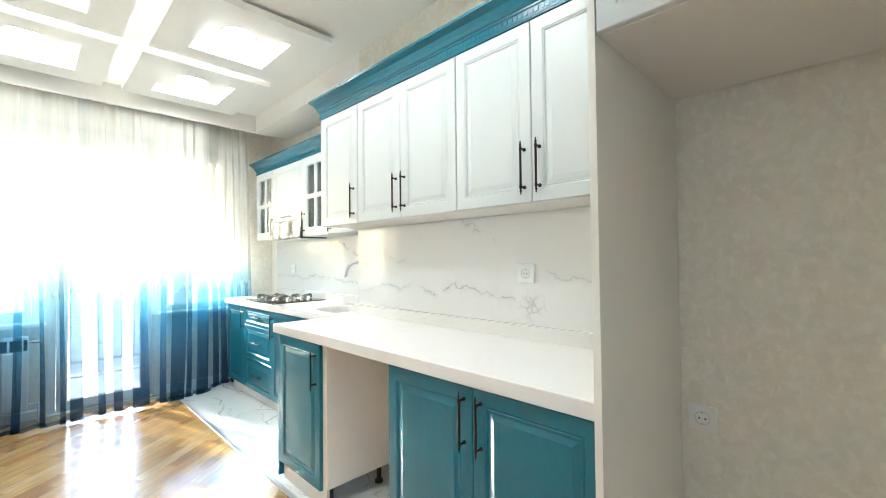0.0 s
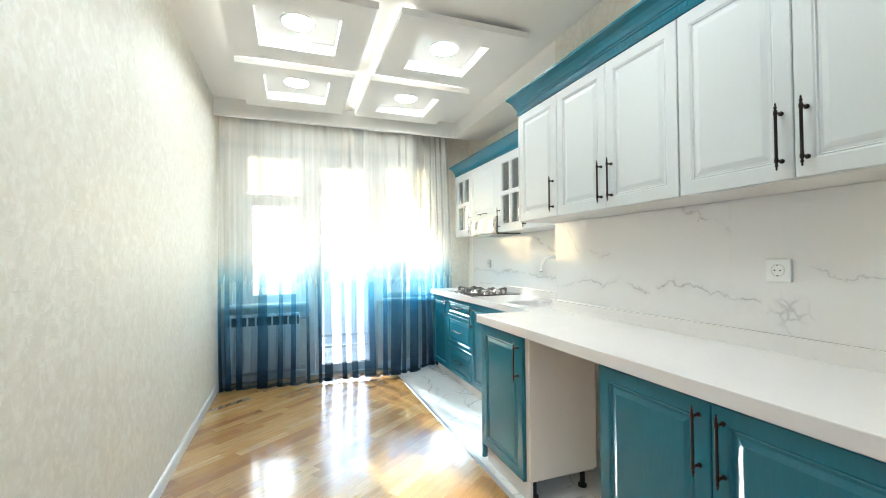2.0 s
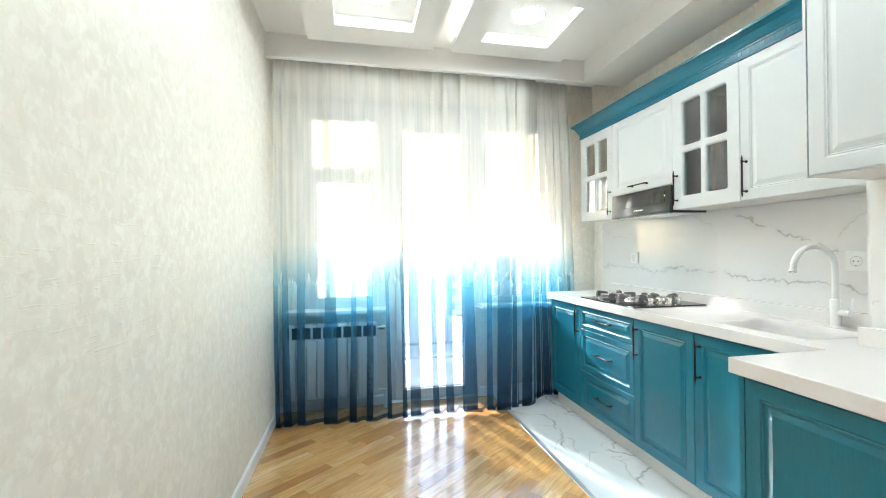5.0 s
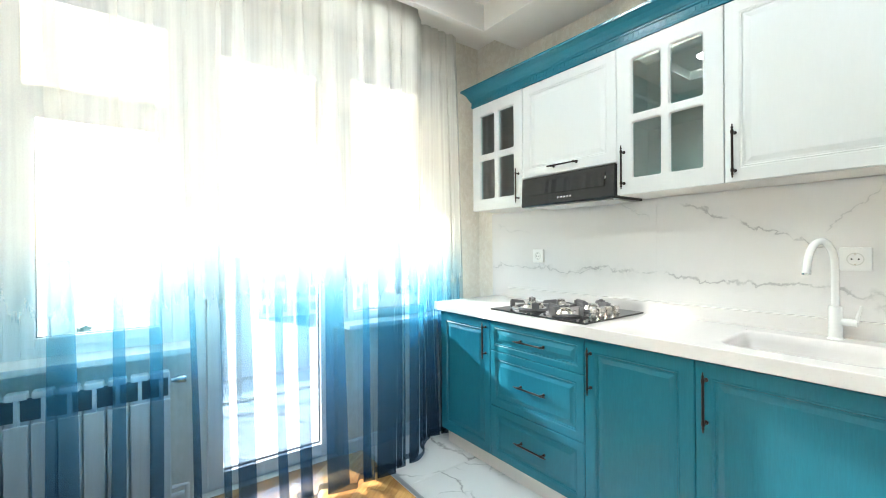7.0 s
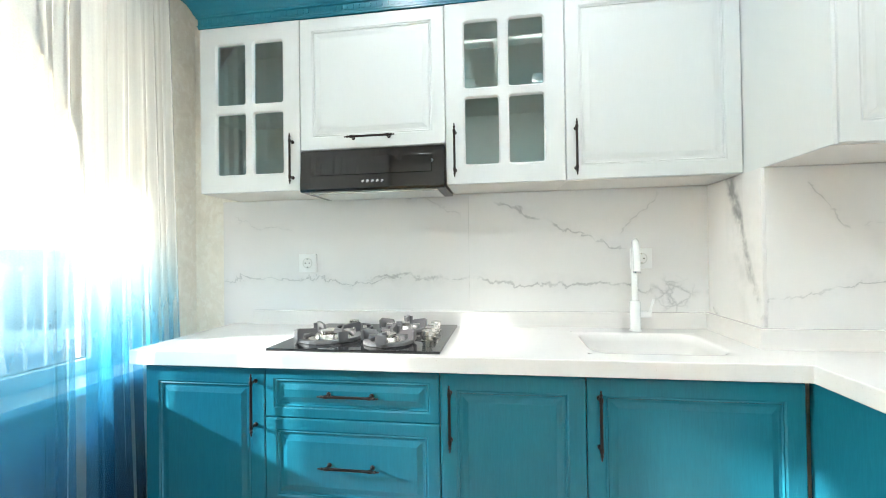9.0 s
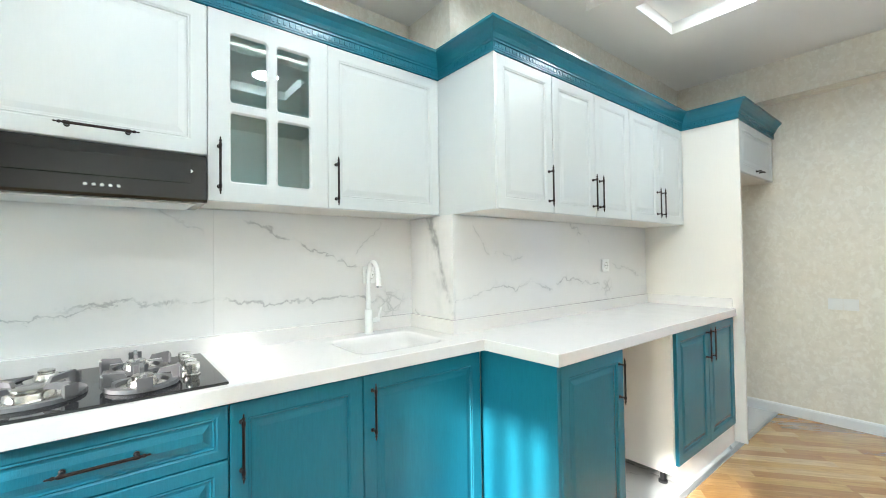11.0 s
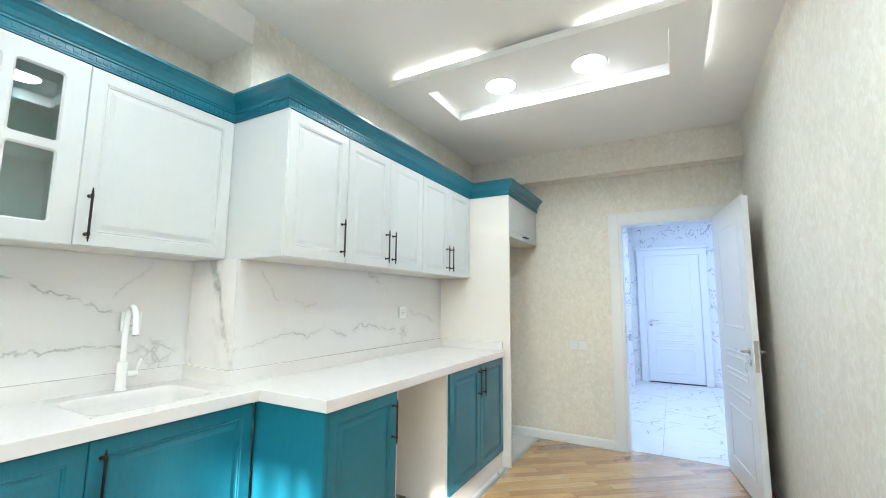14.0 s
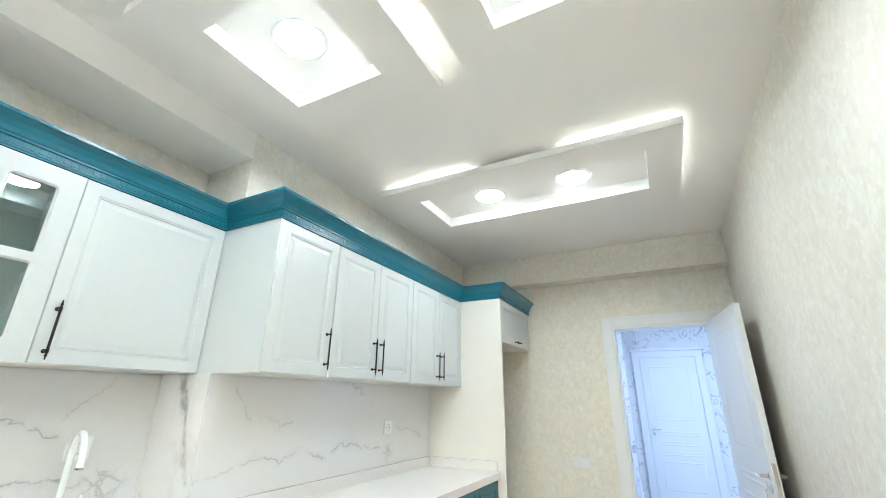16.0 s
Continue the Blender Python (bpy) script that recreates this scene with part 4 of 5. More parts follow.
def worktop():
    t = thing("worktop", (0, 0, 0), "white speckled quartz worktop, stepped, with a moulded sink", "worktop")
    bm = bmesh.new()
    # top sheet with a round-cornered hole, as strips round the sink
    r = 0.07
    hole = []
    for cx, cy, a0 in ((SX1 - r, SY0 + r, -90), (SX1 - r, SY1 - r, 0), (SX0 + r, SY1 - r, 90), (SX0 + r, SY0 + r, 180)):
        for k in range(7):
            a = radians(a0 + 15 * k)
            hole.append((cx + r * math.cos(a), cy + r * math.sin(a)))
    n = len(hole)
    cx, cy = (SX0 + SX1) / 2, (SY0 + SY1) / 2

    def scaled(s, z):
        return [bm.verts.new((cx + (x - cx) * (1 - s / (SX1 - SX0) * 2), cy + (y - cy) * (1 - s / (SY1 - SY0) * 2), z)) for x, y in hole]

    def square(x, y):
        dx, dy = (x - cx) / ((SX1 - SX0) / 2 + 0.02), (y - cy) / ((SY1 - SY0) / 2 + 0.02)
        k = 1 / max(abs(dx), abs(dy))
        return cx + (x - cx) * k, cy + (y - cy) * k

    outer = [bm.verts.new((*square(x, y), CT1)) for x, y in hole]
    rings = [outer, scaled(-0.006, CT1), scaled(0.0, CT1 - 0.002), scaled(0.006, CT1 - 0.008), scaled(0.012, CT1 - 0.03), scaled(0.022, CT1 - 0.12), scaled(0.035, CT1 - 0.140), scaled(0.06, CT1 - 0.146)]
    for a, b in zip(rings, rings[1:]):
        for k in range(n):
            bm.faces.new((a[k], a[(k + 1) % n], b[(k + 1) % n], b[k]))
    bm.faces.new(rings[-1])
    part("sink_bowl", bm, QUARTZ, t, "moulded white sink bowl", smooth=True)
    qx0, qx1, qy0, qy1 = SX0 - 0.02, SX1 + 0.02, SY0 - 0.02, SY1 + 0.02
    bm = bmesh.new()
    y2 = NY1 - 0.012
    outline = [(CX0, CF1), (qx0, CF1), (qx1, CF1), (CX1, CF1), (CX1, CF2), (CX2, CF2), (CX2, NY2 - 0.012), (CX1, NY2 - 0.012), (CX1, y2), (qx1, y2), (qx0, y2), (CX0, y2)]
    V = {}

    def vert(x, y, z):
        key = (round(x, 4), round(y, 4), z)
        if key not in V:
            V[key] = bm.verts.new((x, y, z))
        return V[key]

    rects = [(CX0, qx0, CF1, y2), (qx0, qx1, CF1, qy0), (qx0, qx1, qy1, y2), (qx1, CX1, CF1, y2), (CX1, CX2, CF2, NY2 - 0.012)]
    e = 0.004
    for k, (a, b, c, d) in enumerate(rects):
        front = e if c in (CF1, CF2) else 0
        left = e if a in (CX0,) or (k == 4) else 0
        if k == 4:
            for cells in ((a, CF2, CF1), (a, CF1, d)):
                lx = e if cells[1] == CF2 else 0
                bm.faces.new([bm.verts.new(p) for p in ((a + lx, cells[1] + (e if lx else 0), CT1), (b, cells[1] + (e if lx else 0), CT1), (b, cells[2], CT1), (a + lx, cells[2], CT1))])
        else:
            bm.faces.new([bm.verts.new(p) for p in ((a + left, c + front, CT1), (b, c + front, CT1), (b, d, CT1), (a + left, d, CT1))])
        bm.faces.new([bm.verts.new(p) for p in ((a, c, CT0), (a, d, CT0), (b, d, CT0), (b, c, CT0))])
    # front edge with a small round-over
    edge = [(CX0, y2), (CX0, CF1), (CX1, CF1), (CX1, CF2), (CX2, CF2)]
    prof = [(-0.006, CT1 - 0.0002), (-e, CT1), (-0.0012, CT1 - 0.0012), (0, CT1 - e), (0, CT0 + 0.002), (-0.002, CT0), (-0.006, CT0)]
    join(bm, sweep_profile(edge, prof))
    part("slab", bm, QUARTZ, t)
    bm = bmesh.new()
    boxed(bm, (CX0 + 0.12, NY1 - 0.032, CT1 - 0.004), (STEP - 0.032, NY1 - 0.007, CT1 + 0.066), 0.002)
    boxed(bm, (STEP - 0.032, NY2 - 0.032, CT1 - 0.004), (STEP - 0.007, NY1 - 0.011, CT1 + 0.066), 0.002)
    boxed(bm, (STEP - 0.012, NY2 - 0.032, CT1 - 0.004), (CX2 - 0.021, NY2 - 0.007, CT1 + 0.066), 0.002)
    boxed(bm, (CX2 - 0.0205, CF2 + 0.02, CT1 - 0.004), (CX2 - 0.001, NY2 - 0.007, CT1 + 0.066), 0.002)
    part("upstand", bm, QUARTZ, t, "low quartz upstand")
    part("drain", lathe([(0.0, CT1 - 0.1455), (0.030, CT1 - 0.1455), (0.030, CT1 - 0.143), (0.022, CT1 - 0.1425), (0.0, CT1 - 0.144)], 20), WHITE_PLASTIC, t, "round sink drain", at=(cx, cy, 0), smooth=True)


worktop()

# ---- tap ----
tap = thing("tap", (-2.585, 2.020, CT1), "white swan-neck kitchen tap with a side lever", "tap")
part("base", lathe([(0.025, 0), (0.025, 0.004), (0.0205, 0.006), (0.0205, 0.112), (0.019, 0.120), (0.014, 0.123)], 20), TAP_WHITE, tap, smooth=True)
pts = [(0, 0, 0.12), (0, 0, 0.19), (0, 0, 0.25)]
for k in range(1, 15):
    a = math.pi * k / 14
    pts.append((-0.021 * (1 - math.cos(a)), -0.088 * (1 - math.cos(a)), 0.26 + 0.098 * math.sin(a)))
pts += [(-0.0425, -0.1765, 0.254), (-0.043, -0.177, 0.247)]
part("spout", tube(pts, [0.0122] * (len(pts) - 2) + [0.0122, 0.0140], 16), TAP_WHITE, tap, smooth=True)
part("tip", lathe([(0.0138, 0), (0.0138, 0.006)], 16), CHROME, tap, "chrome spout tip", at=(-0.043, -0.177, 0.241), smooth=True)
lever = part("lever", tube([(0.018, 0, 0.065), (0.045, 0, 0.065), (0.058, 0, 0.065)], 0.014, 14), TAP_WHITE, tap, smooth=True)
part("stick", tube([(0.056, 0, 0.07), (0.062, -0.003, 0.10), (0.070, -0.006, 0.128)], [0.007, 0.0055, 0.0045], 10), TAP_WHITE, lever, smooth=True)

# ---- gas hob ----
def sweep_ring(r0, r1, z0, z1, steps=28):
    """A flat ring with a square section."""
    bm = bmesh.new()
    rings = [[bm.verts.new((r * math.cos(2 * math.pi * k / steps), r * math.sin(2 * math.pi * k / steps), z)) for k in range(steps)] for r, z in ((r0, z0), (r1, z0), (r1 - 0.002, z1), (r0 + 0.002, z1))]
    for a, b in zip(rings, rings[1:] + rings[:1]):
        for k in range(steps):
            bm.faces.new((a[k], a[(k + 1) % steps], b[(k + 1) % steps], b[k]))
    return bm


hob = thing("gas_hob", (-3.915, 1.552, CT1), "black glass gas hob with cast iron grates, set into the worktop", "hob")
HW, HD = 0.60, 0.505
part("glass", box((0, 0, 0.0002), (HW, HD, 0.009), 0.002), BLACK_GLASS, hob, "black glass plate")
for bx, by, r, arm in ((0.150, 0.185, 0.050, 0.125), (0.395, 0.130, 0.034, 0.095), (0.390, 0.370, 0.034, 0.095), (0.165, 0.405, 0.026, 0.070)):
    b = part("burner", lathe([(r + 0.030, 0), (r + 0.028, 0.004), (r + 0.006, 0.006), (r + 0.002, 0.018), (r, 0.021), (r * 0.55, 0.023)], 24), STEEL, hob, "steel gas burner", at=(bx, by, 0.009), smooth=True)
    part("cap", lathe([(r * 0.72, 0.022), (r * 0.80, 0.025), (r * 0.80, 0.031), (r * 0.7, 0.034)], 24), STEEL, b, "burner cap", smooth=True)
    g = bmesh.new()
    for q in range(4):
        m = pose(0, 0, 0, 0, 0, 45 + 90 * q if r > 0.04 else 90 * q)
        fin = bmesh.new()
        outline = [(arm * 0.38, 0.030), (arm * 0.45, 0.044), (arm * 0.95, 0.050), (arm, 0.046), (arm, 0.004), (arm - 0.020, 0.004), (arm - 0.024, 0.030)]
        near = [fin.verts.new((x, -0.0055, z)) for x, z in outline]
        far = [fin.verts.new((x, 0.0055, z)) for x, z in outline]
        fin.faces.new(near)
        fin.faces.new(far[::-1])
        for i in range(len(outline)):
            fin.faces.new((near[i], far[i], far[(i + 1) % 7], near[(i + 1) % 7]))
        join(g, fin, m)
        join(g, boxed(bmesh.new(), (arm - 0.004, -0.019, 0.010), (arm + 0.003, 0.019, 0.044), 0.002), m)
    ring = sweep_ring(arm - 0.030, arm - 0.004, 0.0015, 0.012)
    join(g, ring)
    if r > 0.03:
        part("grate", g, IRON, hob, "cast iron pan grate", at=(bx, by, 0.0085))
    else:
        g.free()
        part("ring", tube([(0.075 * math.cos(a), 0.075 * math.sin(a), 0.004) for a in [math.pi * 2 * k / 24 for k in range(25)]], 0.004, 8), IRON, hob, "thin iron ring", at=(bx, by, 0.009), smooth=True)
for k in range(4):
    part("knob", lathe([(0.022, 0), (0.022, 0.003), (0.017, 0.005), (0.0165, 0.018), (0.0195, 0.020), (0.0195, 0.036), (0.0180, 0.038)], 18), STEEL, hob, "steel hob knob", at=(0.528, 0.165 + k * 0.066, 0.009), smooth=True)

# ---- cooker hood ----
hood = thing("cooker_hood", (-3.923, UF1, 1.488), "black glass cooker hood built in under the wall cabinet", "cooker hood")
HX = 0.594
bm = bmesh.new()
sec = [(-0.010, 0.168), (-0.022, 0.012), (-0.016, 0.0), (0.245, 0.0), (0.245, 0.168)]
a = [bm.verts.new((0.002, y, z)) for y, z in sec]
b = [bm.verts.new((HX, y, z)) for y, z in sec]
for k in range(5):
    bm.faces.new((a[k], a[(k + 1) % 5], b[(k + 1) % 5], b[k]))
bm.faces.new(a)
bm.faces.new(b[::-1])
bmesh.ops.bevel(bm, geom=list(bm.edges), offset=0.002, segments=1, affect="EDGES")
part("housing", bm, HOOD_BLACK, hood)
part("window", box((0.05, -0.0015, -0.035), (HX - 0.05, 0.0, 0.035), 0.0005), BLACK_GLASS, hood, "darker glass window", at=(0, -0.0175, 0.100), turn=Matrix.Rotation(-math.atan2(0.012, 0.156), 4, "X"))
for k in range(5):
    part("button", lathe([(0.006, 0), (0.006, 0.003), (0.004, 0.005)], 12), CHROME, hood, "round chrome button", at=(HX / 2 - 0.03 + k * 0.020, -0.0205, 0.036), turn=pose(0, 0, 0, 90), smooth=True)
part("logo", box((0, -0.001, 0), (0.016, 0, 0.016)), SOCKET_GREY, hood, "small grey mark", at=(HX - 0.065, -0.0165, 0.108), turn=pose(0, 0, 0, 0, 45, 0))
part("filter", box((0.035, 0.028, -0.003), (HX - 0.035, 0.225, 0.0), 0.001), SOCKET_GREY, hood, "pale grey underside tray")
part("tray_edge", box((0.03, 0.005, -0.004), (HX - 0.03, 0.025, -0.0005)), STEEL, hood, "steel front edge")


# ---- sockets and switches ----
def socket(at, size=0.086, double=False, rz=0.0):
    s = thing("wall_socket", at, "white wall socket with a round earthed outlet", "wall socket", "wall sockets", rz)
    h = size / 2
    part("plate", box((-h, -0.011, -h), (h, 0, h), 0.003), WHITE_PLASTIC, s)
    ring = lathe([(0.024, -0.001), (0.024, 0.0015), (0.0205, 0.0015), (0.019, -0.010)], 24)
    well = part("well", ring, SOCKET_GREY, s, "recessed grey outlet", at=(0, -0.011, 0), turn=pose(0, 0, 0, 90), smooth=True)
    for k in (-1, 1):
        part("hole", lathe([(0.003, 0), (0.003, 0.0012)], 8), BLACK, s, "dark pin hole", at=(k * 0.0095, -0.0135, 0), turn=pose(0, 0, 0, 90))
        part("clip", box((-0.003, -0.002, -0.002), (0.003, 0, 0.002)), STEEL, s, "metal earth clip", at=(0, -0.0125, k * 0.019))
    return s


socket((-0.880, NY2 - 0.0125, 1.214))
socket((-4.022, NY1 - 0.0125, 1.197))
socket((-2.540, NY1 - 0.0125, 1.201))
socket((-0.178, NY2 - 0.0008, 0.728))
sw = thing("light_switch", (EX - 0.0008, 0.700, 0.900), "white double light switch on the wallpaper", "light switch", rz=-90)
for k in (0, 1):
    part("plate", box((-0.083 + k * 0.084, -0.009, -0.042), (-0.001 + k * 0.084, 0, 0.042), 0.003), WHITE_PLASTIC, sw)
    part("rocker", box((-0.073 + k * 0.084, -0.012, -0.032), (-0.011 + k * 0.084, -0.0085, 0.032), 0.002), WHITE_PLASTIC, sw)

# ---- room door ----
d2 = thing("door_2", (0, 0, 0), "white painted room door standing open against the side wall", "door")
d2["kind"] = "structure"
bm = bmesh.new()
boxed(bm, (EX - 0.018, DY1, 0), (EX - 0.0005, DY1 + 0.088, DTOP + 0.088), 0.004)
boxed(bm, (EX - 0.018, DY0 - 0.088, 0), (EX - 0.0005, DY0, DTOP + 0.088), 0.004)
boxed(bm, (EX - 0.018, DY0, DTOP), (EX - 0.0005, DY1, DTOP + 0.088), 0.004)
part("casing", bm, UPVC, d2, "white door casing")
bm = bmesh.new()
boxed(bm, (EX - 0.016, DY1 - 0.022, 0), (EX + 0.15, DY1 - 0.0005, DTOP - 0.0005))
boxed(bm, (EX - 0.016, DY0 + 0.0005, 0), (EX + 0.15, DY0 + 0.022, DTOP - 0.0005))
boxed(bm, (EX - 0.016, DY0 + 0.022, DTOP - 0.022), (EX + 0.15, DY1 - 0.022, DTOP - 0.0005))
part("jamb", bm, UPVC, d2)
part("strike_plate", box((EX + 0.01, DY1 - 0.0245, 0.93), (EX + 0.035, DY1 - 0.0222, 1.09)), STEEL, d2, "steel strike plate")


def panelled_leaf(w, h, th, both=True):
    """A moulded leaf: one tall top panel and bands of raised lines below. x 0..w, z 0..h, faces at y -th/2 and th/2."""
    bm = boxed(bmesh.new(), (0, -th / 2, 0), (w, th / 2, h), 0.002)
    for side in (-1, 1) if both else (-1,):
        for x0, x1, z0, z1 in ((0.12, w - 0.12, 1.12, h - 0.14), (0.12, w - 0.12, 0.90, 0.96), (0.12, w - 0.12, 0.76, 0.82), (0.12, w - 0.12, 0.62, 0.68), (0.12, w - 0.12, 0.14, 0.54)):
            rb = bmesh.new()
            loops = []
            for i, y in ((0, 0), (0.006, 0.004), (0.016, 0.004), (0.022, 0.001)):
                if z1 - z0 < 2 * i + 0.004:
                    continue
                loops.append([rb.verts.new((px, side * (th / 2 + y), pz)) for px, pz in ((x0 + i, z0 + i), (x1 - i, z0 + i), (x1 - i, z1 - i), (x0 + i, z1 - i))])
            for a, b in zip(loops, loops[1:]):
                for k in range(4):
                    rb.faces.new((a[k], a[(k + 1) % 4], b[(k + 1) % 4], b[k]))
            rb.faces.new(loops[-1])
            join(bm, rb)
    return bm


def lever_set(parent, x, th, sides=(-1, 1), toward=-1, keys=False):
    for s in sides:
        y = s * th / 2
        part("door_handle", join(join(lathe([(0.025, 0), (0.025, 0.007), (0.012, 0.010), (0.010, 0.045)], 16), box((-0.008, -0.006, 0.036), (0.008, 0.006, 0.052), 0.003)), box((-0.008 if toward > 0 else -0.12, -0.008, 0.038), (0.12 if toward > 0 else 0.008, 0.008, 0.050), 0.004)), STEEL, parent, "brushed steel lever handle", at=(x, y, 0.985), turn=pose(0, 0, 0, 90 if s < 0 else -90), smooth=True)
        part("key_rose", lathe([(0.024, 0), (0.024, 0.006), (0.020, 0.008)], 16), STEEL, parent, "steel key rose", at=(x, y, 0.915), turn=pose(0, 0, 0, 90 if s < 0 else -90), smooth=True)
    part("lock_plate", box((0, -0.011, 0), (0.0015, 0.011, 0.20)), STEEL, parent, "steel lock plate", at=(x + 0.055, 0, 0.86))
    if keys:
        k = bmesh.new()
        join(k, lathe([(0.010, 0), (0.010, 0.003)], 12), pose(0, 0, 0, 90))
        boxed(k, (-0.003, -0.003, -0.04), (0.003, 0.0, -0.008))
        join(k, lathe([(0.009, 0), (0.009, 0.0025)], 12), pose(0.012, 0.004, -0.045, 90))
        part("key", k, STEEL, parent, "steel keys hanging in the lock", at=(x, keys * th / 2 + keys * 0.03, 0.905))


LEAF_W, LEAF_T = 0.755, 0.040
hinge = (EX - 0.030, DY0 + 0.004, 0.006)
leaf2 = part("door_leaf", panelled_leaf(LEAF_W, 2.025, LEAF_T), UPVC, d2, "white moulded door leaf", hinge, pose(0, 0, 0, 0, 0, 187.8))
lever_set(leaf2, LEAF_W - 0.055, LEAF_T, (-1, 1), -1, keys=-1)

# ---- hall beyond the door ----
HX1, HY0, HY1 = 4.40, -1.9, 0.56
setting("wall_hall_far", box((HX1, HY0, -0.2), (HX1 + 0.15, HY1 + 0.15, CZ + 0.2)), HALL_PAPER, "hall wall with pale leaf-patterned wallpaper", "wall")
setting("wall_hall_side", walls_of([((EX + 0.14, HY1, -0.2), (HX1, HY1 + 0.15, CZ + 0.2)), ((3.72, HY1 - 0.07, -0.02), (3.95, HY1, CZ))]), HALL_PAPER, "hall side wall with pale leaf-patterned wallpaper", "wall")
setting("wall_hall_other", box((EX + 0.14, HY0 - 0.15, -0.2), (HX1 + 0.15, HY0, CZ + 0.2)), HALL_PAPER, "far side wall of the hall", "wall")
setting("wall_hall_near", walls_of([((EX + 0.142, HY0, -0.2), (EX + 0.16, DY0 - 0.001, CZ)), ((EX + 0.142, DY1 + 0.001, -0.2), (EX + 0.16, HY1, CZ)), ((EX + 0.142, DY0 - 0.001, DTOP + 0.001), (EX + 0.16, DY1 + 0.001, CZ))]), HALL_PAPER, "hall side of the door wall", "wall")
setting("ceiling_hall", box((EX + 0.14, HY0, CZ), (HX1, HY1, CZ + 0.1)), PLASTER, "white hall ceiling", "ceiling")
setting("floor_hall_base", box((EX + 0.14, HY0, -0.2), (HX1, HY1, -0.013)), GROUT, "floor under the hall tiles", "floor")
for n, (length, at, rz) in enumerate(((HY1 - 0.44, (HX1, HY1, 0), -90), (-0.63 - HY0, (HX1, -0.63, 0), -90), (2.96, (EX + 0.16, HY1, 0), 0))):
    skirting("baseboard", length, at, rz)
d3 = thing("door_3", (0, 0, 0), "closed white panelled door at the end of the hall", "door")
d3["kind"] = "structure"
Y0, Y1, ZT = -0.500, 0.305, 2.09
bm = bmesh.new()
boxed(bm, (HX1 - 0.066, Y1, 0), (HX1 - 0.0005, Y1 + 0.11, ZT), 0.005)
boxed(bm, (HX1 - 0.066, Y0 - 0.11, 0), (HX1 - 0.0005, Y0, ZT), 0.005)
boxed(bm, (HX1 - 0.066, Y0 - 0.11, ZT), (HX1 - 0.0005, Y1 + 0.11, ZT + 0.11), 0.005)
boxed(bm, (HX1 - 0.095, Y0 - 0.13, ZT + 0.10), (HX1 - 0.0005, Y1 + 0.13, ZT + 0.14), 0.006)
part("casing", bm, UPVC, d3, "white casing with a cornice")
leaf3 = part("door_leaf", panelled_leaf(Y1 - Y0 - 0.006, ZT - 0.012, 0.04, False), UPVC, d3, "", (HX1 - 0.0255, Y1 - 0.003, 0.016), pose(0, 0, 0, 0, 0, -90))
lever_set(leaf3, 0.065, 0.04, (-1,), 1)
# Added black strip: the shade in the gap below the leaf, as colour.
part("gap_shade", box((HX1 - 0.044, Y0 + 0.002, 0.0), (HX1 - 0.006, Y1 - 0.002, 0.010)), BLACK, d3, "black strip standing in for the shade under the door")

# ---- outside: balcony and distance ----
setting("balcony", walls_of([((-6.12, -2.5, -0.18), (WX - T, 4.2, 0.0)), ((-6.12, -2.5, 0.0), (-5.98, 4.2, 0.02))]), material("balcony_tile", (0.78, 0.76, 0.73), 0.5), "pale balcony floor with a low edge", "balcony")
CREAM = material("cream_render", (0.80, 0.74, 0.60), 0.8)
setting("balcony_roof", walls_of([((-6.12, -2.5, 2.80), (WX - T, 4.2, 2.98)), ((-6.24, -2.5, 2.20), (-6.12, 4.2, 2.98)), ((-6.20, 1.86, 2.03), (-6.13, 4.2, 2.20))]), CREAM, "cream rendered balcony roof with a deep front beam", "balcony roof")
setting("facade", walls_of([((WX - T - 0.02, -2.5, -0.18), (WX - T - 0.001, SY - 0.15, 2.80)), ((WX - T - 0.02, NY1 + 0.3, -0.18), (WX - T - 0.001, 4.2, 2.80))]), CREAM, "cream rendered outer wall beside the windows", "facade")
RAIL_METAL = material("grey_railing_paint", (0.42, 0.42, 0.43), 0.45)
rail = thing("balcony_railing", (-6.05, 0.0, 0.02), "dark metal balcony railing with upright bars", "railing")
part("top_rail", box((-0.025, -2.5, 1.14), (0.025, 4.2, 1.17), 0.004), RAIL_METAL, rail)
part("lower_rail", box((-0.015, -2.5, 0.125), (0.015, 4.2, 0.160), 0.003), RAIL_METAL, rail)
BAR = to_mesh("bar", box((-0.007, -0.007, 0.16), (0.007, 0.007, 1.14)), RAIL_METAL)
POST = to_mesh("post", box((-0.018, -0.018, 0.0), (0.018, 0.018, 1.14), 0.003), RAIL_METAL)
for k in range(57):
    post = k % 9 == 0
    ob = new("post" if post else "bar", POST if post else BAR)
    ob.parent = rail
    ob.matrix_basis = pose(0, -2.465 + k * 0.116, 0)
setting("ground", box((-900, -900, -12.6), (900, 900, -12.0)), material("ground_earth", (0.46, 0.43, 0.38), 0.9), "pale ground far below the balcony", "ground")


